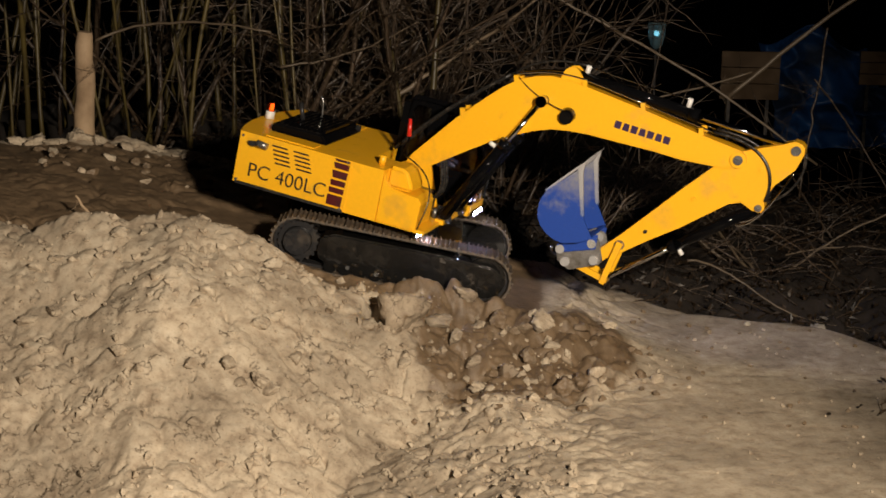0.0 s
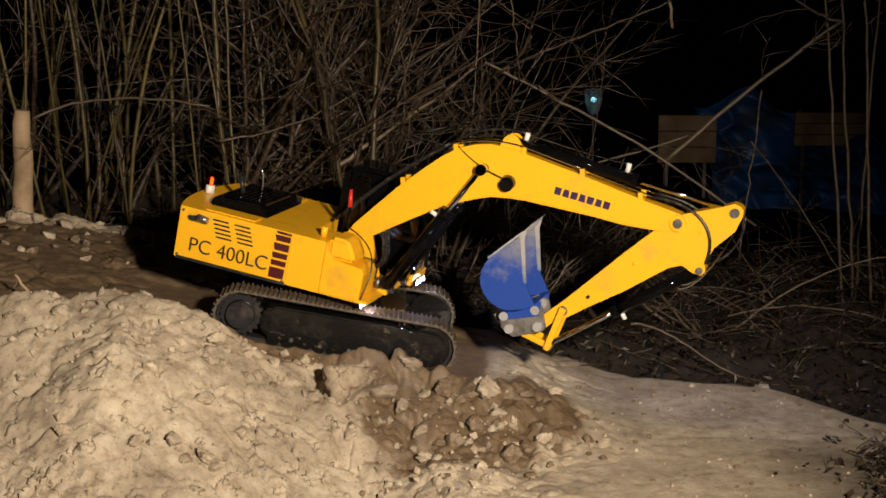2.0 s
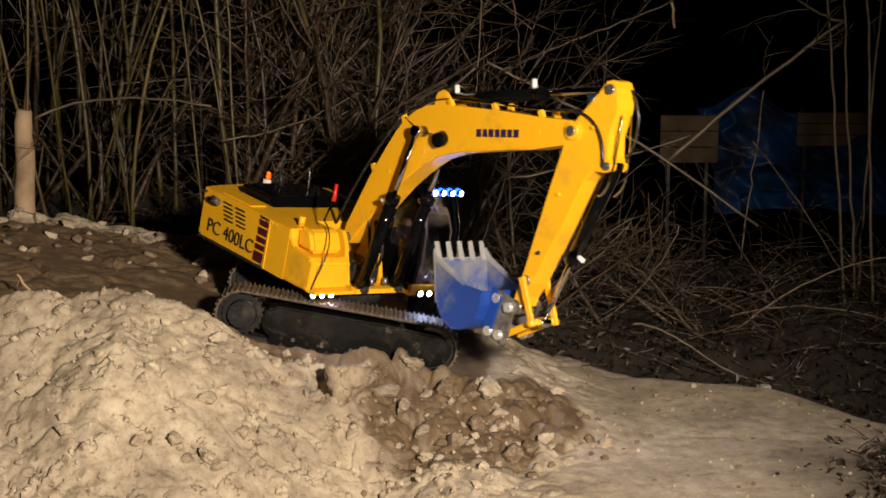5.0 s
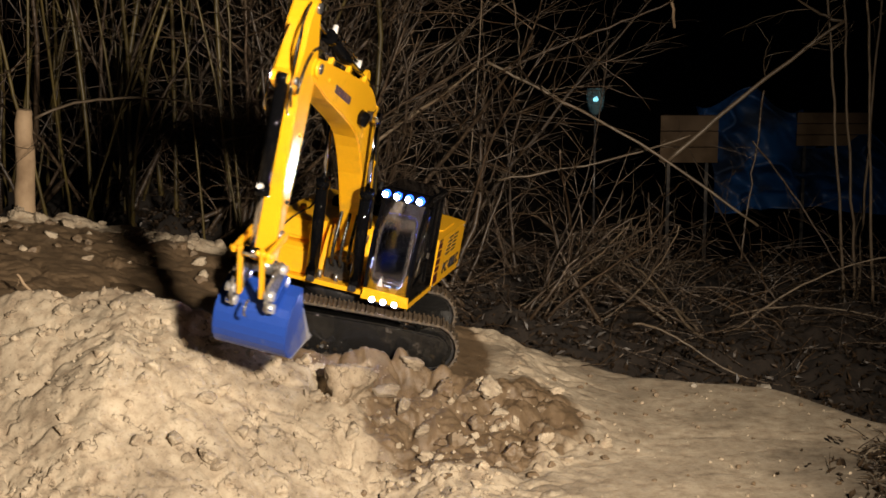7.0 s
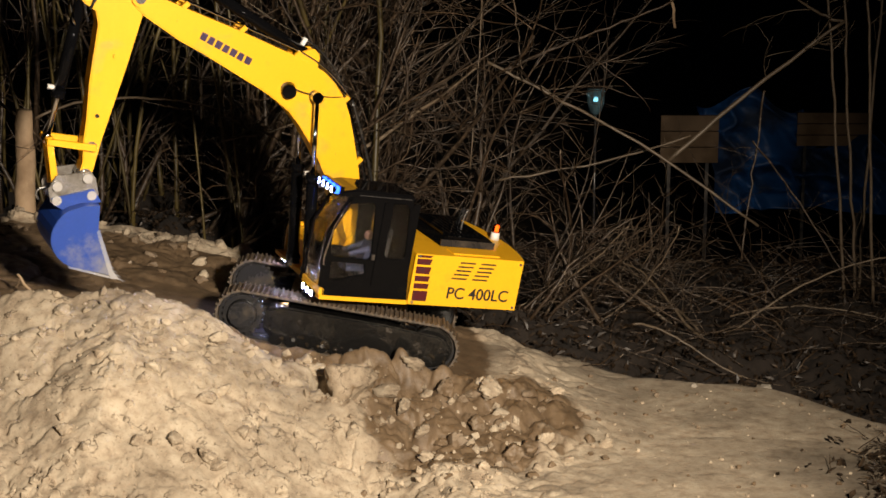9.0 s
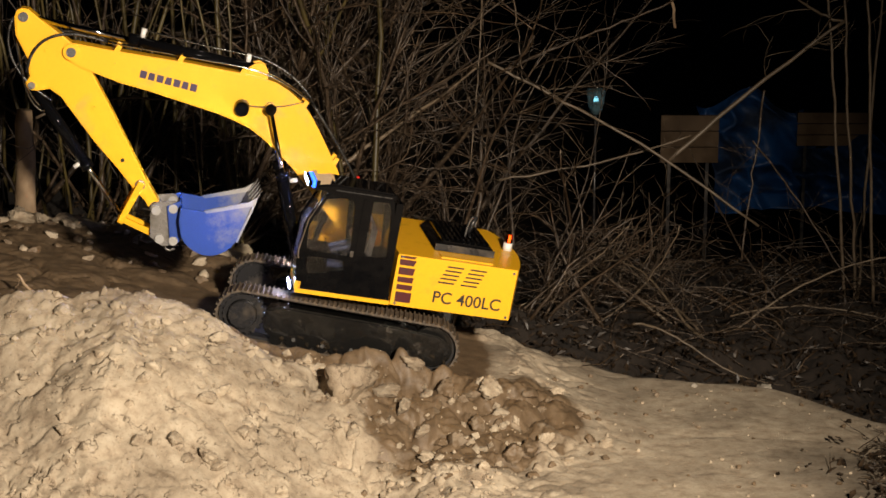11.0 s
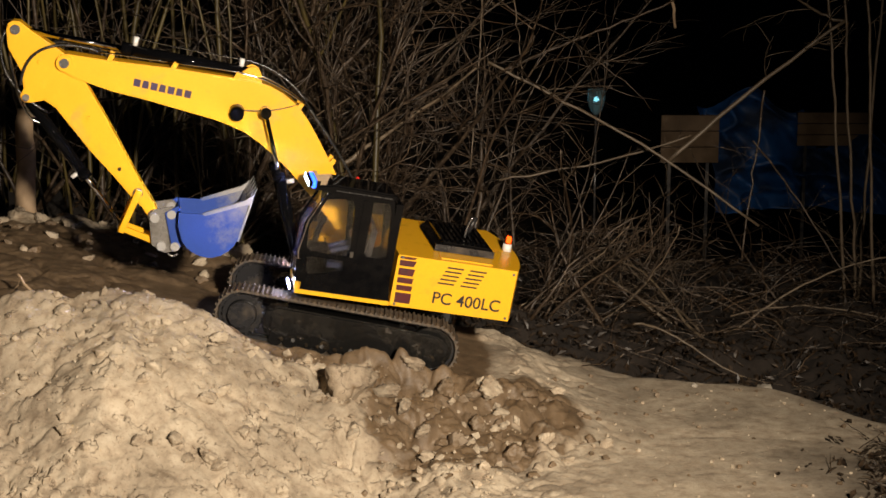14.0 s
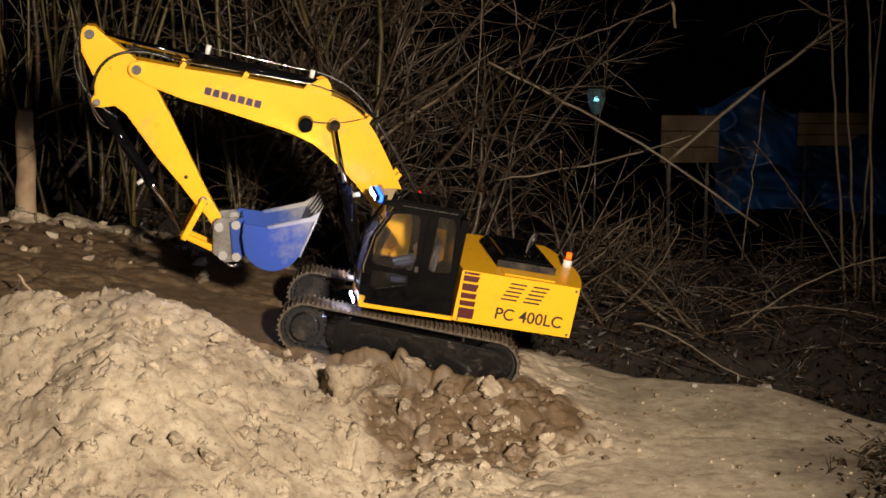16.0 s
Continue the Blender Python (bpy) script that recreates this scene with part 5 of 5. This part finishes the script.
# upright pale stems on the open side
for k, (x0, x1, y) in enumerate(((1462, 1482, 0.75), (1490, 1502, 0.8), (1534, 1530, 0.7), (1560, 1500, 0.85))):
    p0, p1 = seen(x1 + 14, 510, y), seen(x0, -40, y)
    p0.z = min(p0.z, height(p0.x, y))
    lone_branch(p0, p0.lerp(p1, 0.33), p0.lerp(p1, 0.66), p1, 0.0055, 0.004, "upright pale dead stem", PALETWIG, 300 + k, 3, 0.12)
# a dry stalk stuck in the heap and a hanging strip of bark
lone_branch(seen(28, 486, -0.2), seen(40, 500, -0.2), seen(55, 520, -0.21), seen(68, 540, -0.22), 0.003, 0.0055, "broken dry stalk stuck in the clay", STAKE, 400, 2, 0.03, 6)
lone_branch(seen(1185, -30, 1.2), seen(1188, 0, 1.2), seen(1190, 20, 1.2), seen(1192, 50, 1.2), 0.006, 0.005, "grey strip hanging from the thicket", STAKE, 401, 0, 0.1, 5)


def fallen_twigs():
    rng = random.Random(31)
    bm = bmesh.new()
    for _ in range(480):
        x, y = rng.uniform(0.02, 1.15), rng.uniform(0.16, 1.2)
        if x < 0.3 and y < 0.3:
            y += 0.2
        a = rng.uniform(0, 6.3)
        pts = wander(rng, (x, y, height(x, y) + rng.uniform(0.004, 0.10)), (math.cos(a), math.sin(a) * 0.6, rng.gauss(0.15, 0.40)), rng.uniform(0.05, 0.26), 0.16, 6, 0.01)
        r = rng.uniform(0.0007, 0.0022)
        add_tube(bm, pts, [r * (1 - 0.5 * k / 6) for k in range(7)], 4)
    tagged(part("fallen_twigs", bm, TWIG), "heap of fallen dead twigs on the thicket floor", "twigs", kind="stuff")


def leaves():
    rng = random.Random(32)
    bm = bmesh.new()
    for _ in range(15000):
        if rng.random() < 0.06:
            x, y = rng.gauss(0.78, 0.07), rng.gauss(-0.52, 0.10)
        else:
            x, y = rng.uniform(-0.9, 1.3), rng.uniform(-0.3, 1.6)
            if y < np.interp(x, (-0.9, -0.1, 0.05, 0.25, 0.45, 0.60, 0.76, 1.2), (0.50, 0.44, 0.25, 0.17, 0.10, 0.05, -0.14, -0.4)):
                continue
        s = rng.uniform(0.004, 0.013)
        m = pose(x, y, height(x, y) + rng.uniform(0.001, 0.012), rng.gauss(0, 35), rng.gauss(0, 35), rng.uniform(0, 360))
        v = [bm.verts.new(m @ Vector(q)) for q in ((-s, 0, 0), (-s * 0.2, s * 0.45, s * 0.15), (s, 0, s * 0.1), (-s * 0.2, -s * 0.45, s * 0.2), (-s * 0.1, 0, -s * 0.05))]
        bm.faces.new((v[0], v[4], v[1]))
        bm.faces.new((v[1], v[4], v[2]))
        bm.faces.new((v[2], v[4], v[3]))
        bm.faces.new((v[3], v[4], v[0]))
    tagged(part("leaf_litter", bm, LEAF), "rotting brown leaf litter on the thicket floor", "leaves", kind="stuff")


def dead_grass():
    rng = random.Random(33)
    bm = bmesh.new()
    for _ in range(700):
        x, y = rng.gauss(0.79, 0.06), rng.gauss(-0.52, 0.09)
        if x < 0.56:
            continue
        a = rng.uniform(0, 6.3)
        pts = wander(rng, (x, y, height(x, y)), (math.cos(a), math.sin(a), rng.uniform(0.2, 1.2)), rng.uniform(0.02, 0.06), 0.2, 4, 0.08)
        add_tube(bm, pts, [0.0011, 0.001, 0.0009, 0.0007, 0.0004], 3)
    tagged(part("dead_grass", bm, TWIG), "tuft of dead dark grass at the edge of the clay", "grass", kind="stuff")


fallen_twigs()
leaves()
dead_grass()


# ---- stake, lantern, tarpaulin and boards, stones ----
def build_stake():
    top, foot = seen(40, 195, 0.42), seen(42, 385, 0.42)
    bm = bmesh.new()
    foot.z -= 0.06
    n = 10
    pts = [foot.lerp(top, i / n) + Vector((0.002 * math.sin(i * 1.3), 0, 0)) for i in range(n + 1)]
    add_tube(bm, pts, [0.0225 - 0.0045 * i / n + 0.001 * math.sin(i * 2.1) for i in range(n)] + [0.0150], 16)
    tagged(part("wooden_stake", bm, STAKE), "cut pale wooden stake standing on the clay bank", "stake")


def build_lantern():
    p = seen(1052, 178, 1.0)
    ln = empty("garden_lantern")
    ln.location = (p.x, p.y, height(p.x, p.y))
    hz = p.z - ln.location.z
    part("pole", rod((0, 0, 0), (0, 0, hz - 0.03), 0.003, n=8), DARKSTEEL, ln)
    bm = bmesh.new()
    prof = ((0.006, -0.034), (0.014, -0.026), (0.020, -0.005), (0.022, 0.020), (0.021, 0.030))
    rings = [[bm.verts.new((r * math.cos(2 * math.pi * i / 18), r * math.sin(2 * math.pi * i / 18), hz + z)) for i in range(18)] for r, z in prof]
    for a, b in zip(rings, rings[1:]):
        for i in range(18):
            bm.faces.new((a[i], a[(i + 1) % 18], b[(i + 1) % 18], b[i]))
    bmesh.ops.solidify(bm, geom=bm.faces[:], thickness=0.001)
    part("glass", bm, JARGLASS, ln, "bluish frosted glass shade", True)
    part("cap", rod((0, 0, hz + 0.030), (0, 0, hz + 0.040), 0.022, 0.017, 18), BLACK, ln)
    bm = bmesh.new()
    bmesh.ops.create_icosphere(bm, subdivisions=2, radius=0.0065, matrix=pose(0, -0.004, hz + 0.003))
    part("lamp", bm, JARLIGHT, ln, "glowing cyan lamp")
    tagged(ln, "small glass garden lantern glowing cyan among twigs", "lantern")


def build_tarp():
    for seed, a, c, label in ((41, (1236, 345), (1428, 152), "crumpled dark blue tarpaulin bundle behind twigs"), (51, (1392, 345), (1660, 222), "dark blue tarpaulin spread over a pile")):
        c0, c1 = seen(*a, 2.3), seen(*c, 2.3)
        nx, nz = 56, 56
        xs, zs = np.linspace(c0.x, c1.x, nx), np.linspace(c0.z - 0.03, c1.z, nz)
        gx, gz = np.meshgrid(xs, zs)
        y = 2.06 + 0.16 * np.abs(lattice(gx, gz, seed, 0.16)) + 0.07 * np.abs(lattice(gx + gz * 0.4, gz, seed + 1, 0.07)) + 0.25 * (gz - zs[0]) + 2.0 * (gx - (c0.x + c1.x) / 2) ** 2
        rise = (gz - zs[0]) / (zs[-1] - zs[0])
        gz = gz + rise ** 2 * (0.07 * lattice(gx, gz * 0, seed + 2, 0.12) - 1.2 * (gx - (c0.x + c1.x) / 2) ** 2)
        gx = gx + 0.03 * lattice(gz, gz * 0, seed + 3, 0.15)
        bm = bmesh.new()
        vs = [[bm.verts.new((gx[j, i], y[j, i], gz[j, i])) for i in range(nx)] for j in range(nz)]
        for j in range(nz - 1):
            for i in range(nx - 1):
                bm.faces.new((vs[j][i], vs[j][i + 1], vs[j + 1][i + 1], vs[j + 1][i]))
        bmesh.ops.solidify(bm, geom=bm.faces[:], thickness=0.004)
        tagged(part("tarpaulin", bm, TARP, smooth=True), label, "tarpaulin")
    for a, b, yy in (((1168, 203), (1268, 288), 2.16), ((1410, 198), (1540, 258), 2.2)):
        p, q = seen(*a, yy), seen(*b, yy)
        bd = empty("crate_side")
        for k in range(3):
            z0, z1 = q.z + (p.z - q.z) * k / 3, q.z + (p.z - q.z) * (k + 1) / 3 - 0.003
            part("plank", box(p.x, q.x, yy, yy + 0.02, z0, z1, 0.003), BOARD, bd)
        for x in (p.x + 0.03, q.x - 0.03):
            part("post", box(x - 0.005, x + 0.005, yy + 0.0205, yy + 0.03, height(x, yy) - 0.05, p.z - 0.005, 0.001), DARKSTEEL, bd)
        tagged(bd, "weathered brown plank hoarding in front of the tarpaulin", "hoarding")


def build_stones():
    rng = random.Random(9)
    for x, y, r in ((0.665, 0.03, 0.011), (0.46, 0.03, 0.006), (0.90, 0.24, 0.028), (0.95, 0.25, 0.022), (0.60, 0.06, 0.022)):
        ob = new("stone", clod_mesh(60 + int(r * 1000), 0.25, 0.7))
        ob.data.materials.clear()
        ob.data.materials.append(DEBRIS)
        ob.matrix_world = Matrix.LocRotScale((x, y, height(x, y) + r * 0.3), Euler((0, 0, rng.uniform(0, 6))), (r, r, r))
        tagged(ob, "pale stone on the edge of the clay", "stone", "stones on the clay")


build_stake()
build_lantern()
build_tarp()
build_stones()


# ---- movement ----
# seconds, swing, boom, stick and bucket angles in degrees
ARM_ROWS = (
    (0, -16.7, 16.5, -129.4, -123.2), (2.0, -16.7, 16.4, -129.4, -123.2), (3.0, -16.7, 15.9, -130.0, -123.2), (3.3, -16.7, 16.1, -129.8, -123.2),
    (3.5, -16.74, 16.70, -129.03, -123.28), (4.0, -21.34, 23.32, -113.17, -125.54), (4.2, -26.24, 25.63, -105.89, -126.0),
    (5.2, -56.0, 34.0, -97.0, -86.0), (6.3, -87.0, 36.2, -91.0, -50.5), (6.6, -93.8, 36.5, -91.0, -47.0), (7.0, -104.5, 36.9, -83.0, -49.0),
    (7.2, -108.2, 38.0, -76.5, -48.0), (7.5, -113.7, 39.4, -68.5, -45.0), (7.8, -121.8, 39.9, -64.5, -33.0), (8.0, -127.0, 39.9, -63.5, -29.0),
    (8.2, -132.3, 40.1, -63.5, -29.0), (8.5, -141.4, 40.3, -67.0, -32.0), (9.0, -156.1, 39.7, -80.5, -31.0), (9.2, -160.1, 38.5, -86.5, -31.5),
    (10.2, -169.5, 31.0, -112.0, -52.0), (11.0, -170.8, 25.4, -125.0, -71.0), (11.3, -170.7, 24.4, -126.2, -73.6), (11.5, -170.2, 23.75, -126.6, -74.8),
    (12.0, -170.3, 22.8, -127.9, -74.8), (12.5, -170.36, 22.81, -127.94, -74.8), (13.0, -170.43, 22.66, -127.98, -74.8), (13.5, -170.9, 22.88, -127.55, -74.8),
    (14.0, -170.63, 23.16, -127.17, -75.2), (14.5, -170.92, 23.31, -126.83, -75.2), (15.0, -171.6, 23.53, -126.48, -74.0), (15.5, -171.14, 23.75, -126.05, -72.6),
    (16.0, -170.76, 24.06, -125.86, -72.6))
# seconds, way along the slope, sinking, nose-down tilt
DRIVE_ROWS = ((0, 0, 0, 0), (12.5, 0, 0, 0), (13.0, -0.0066, -0.0003, 0.40), (13.5, -0.0073, -0.0002, 0.35), (14.0, -0.0011, -0.0011, 0.21),
              (14.5, 0.0320, -0.0021, 0.0), (15.0, 0.0647, -0.0022, 0.21), (15.5, 0.0977, -0.0048, 0.51), (16.0, 0.1092, -0.0060, 1.11))


def glide(rows, t):
    """Smooth values between rows, with no overshoot."""
    ts = [r[0] for r in rows]
    i = max(0, min(len(rows) - 2, int(np.searchsorted(ts, t, "right")) - 1))
    h = ts[i + 1] - ts[i]
    u = (t - ts[i]) / h
    out = []
    for k in range(1, len(rows[0])):
        v = [r[k] for r in rows]

        def slope(j):
            if j <= 0 or j >= len(rows) - 1:
                return 0.0
            a, b = (v[j] - v[j - 1]) / (ts[j] - ts[j - 1]), (v[j + 1] - v[j]) / (ts[j + 1] - ts[j])
            return 0.0 if a * b <= 0 else 2 * a * b / (a + b)
        m0, m1 = slope(i) * h, slope(i + 1) * h
        out.append((2 * u ** 3 - 3 * u * u + 1) * v[i] + (u ** 3 - 2 * u * u + u) * m0 + (3 * u * u - 2 * u ** 3) * v[i + 1] + (u ** 3 - u * u) * m1)
    return out


def turned(p, o, a):
    c, s = math.cos(a), math.sin(a)
    return o[0] + p[0] * c - p[1] * s, o[1] + p[0] * s + p[1] * c


def stance(t):
    """Poses of all moving parts of the arm in the excavator's space."""
    sw, a, b, c = glide(ARM_ROWS, t)
    h = pose(0, 0, G, 0, 0, sw)
    ra, rb, rc = radians(a), radians(b), radians(c - C_REST)
    piv = turned((BOOM_LEN, 0), FOOT, ra)
    tip = turned(TIP, piv, rb)

    def at(p, ang, y=0.0):
        return h @ pose(p[0], y + ARM_Y, p[1], 0, -math.degrees(ang), 0)
    out = {"house": h, "boom": at(FOOT, ra), "stick": at(piv, rb), "bucket": at(tip, rb + rc)}
    pin = turned(BOOM_PIN, FOOT, ra)

    def ram(one, two, lo, hi, y):
        ang = math.atan2(hi[1] - lo[1], hi[0] - lo[0])
        out[one], out[two] = at(lo, ang, y), at(hi, ang, y)
    for side in (-1, 1):
        ram("lift_barrel%d" % side, "lift_rod%d" % side, LIFT_BASE, pin, side * 0.039)
    ram("stick_barrel", "stick_rod", turned(LUG, FOOT, ra), turned(STICK_END, piv, rb), 0.0)
    # rocker and link close a triangle between the stick and the bucket
    q, l = turned(ROCK, piv, rb), turned(LINK_PIN, tip, rb + rc)
    dx, dz = l[0] - q[0], l[1] - q[1]
    d = min(math.hypot(dx, dz), ROCK_LEN + LINK_LEN - 1e-4)
    base = math.atan2(dz, dx)
    bend = math.acos(max(-1, min(1, (ROCK_LEN ** 2 + d * d - LINK_LEN ** 2) / (2 * ROCK_LEN * d))))
    ang = base + bend
    e = (q[0] + ROCK_LEN * math.cos(ang), q[1] + ROCK_LEN * math.sin(ang))
    out["rocker"] = at(q, ang)
    out["link"] = at(l, math.atan2(e[1] - l[1], e[0] - l[0]))
    ram("bucket_barrel", "bucket_rod", turned(STICK_PIN, piv, rb), e, 0.0)
    return out


def motions():
    times = [round(0.1 * i, 1) for i in range(161)]
    still = [t for t in times if t < 2.0 and t % 0.5 > 0.01]
    times = [t for t in times if t not in still]
    st = {t: stance(t) for t in times}
    movers = dict(arm)
    movers["house"] = house
    for key, ob in movers.items():
        walk(ob, [(t, st[t][key]) for t in times])
    walk(beam, [(t, stance(t)["house"] @ pose(-0.277, 0, TOP + 0.0155, 0, 0, 75 * k)) for k, t in enumerate([round(0.2 * i, 1) for i in range(81)])])
    drive = [0, 12.5] + [round(12.6 + 0.1 * i, 1) for i in range(35)]
    walk(excavator, [(t, BASE @ pose(0, 0, G) @ pose(glide(DRIVE_ROWS, t)[0], 0, glide(DRIVE_ROWS, t)[1], 0, glide(DRIVE_ROWS, t)[2], 0) @ pose(0, 0, -G)) for t in drive])
    rolling = [0, 12.5] + [round(12.7 + 0.3 * i, 1) for i in range(12)]
    if rolling[-1] < 16:
        rolling.append(16.0)
    for ob, s, y in shoes:
        rows = []
        for t in rolling:
            px, pz, a = track_point(s + glide(DRIVE_ROWS, t)[0])
            rows.append((t, pose(px, y, pz, 0, a, 0)))
        walk(ob, rows)
    for w, x, y in wheels:
        walk(w, [(t, pose(x, y, TRACK_Z, 0, math.degrees(glide(DRIVE_ROWS, t)[0] / TRACK_R), 0)) for t in rolling])


motions()
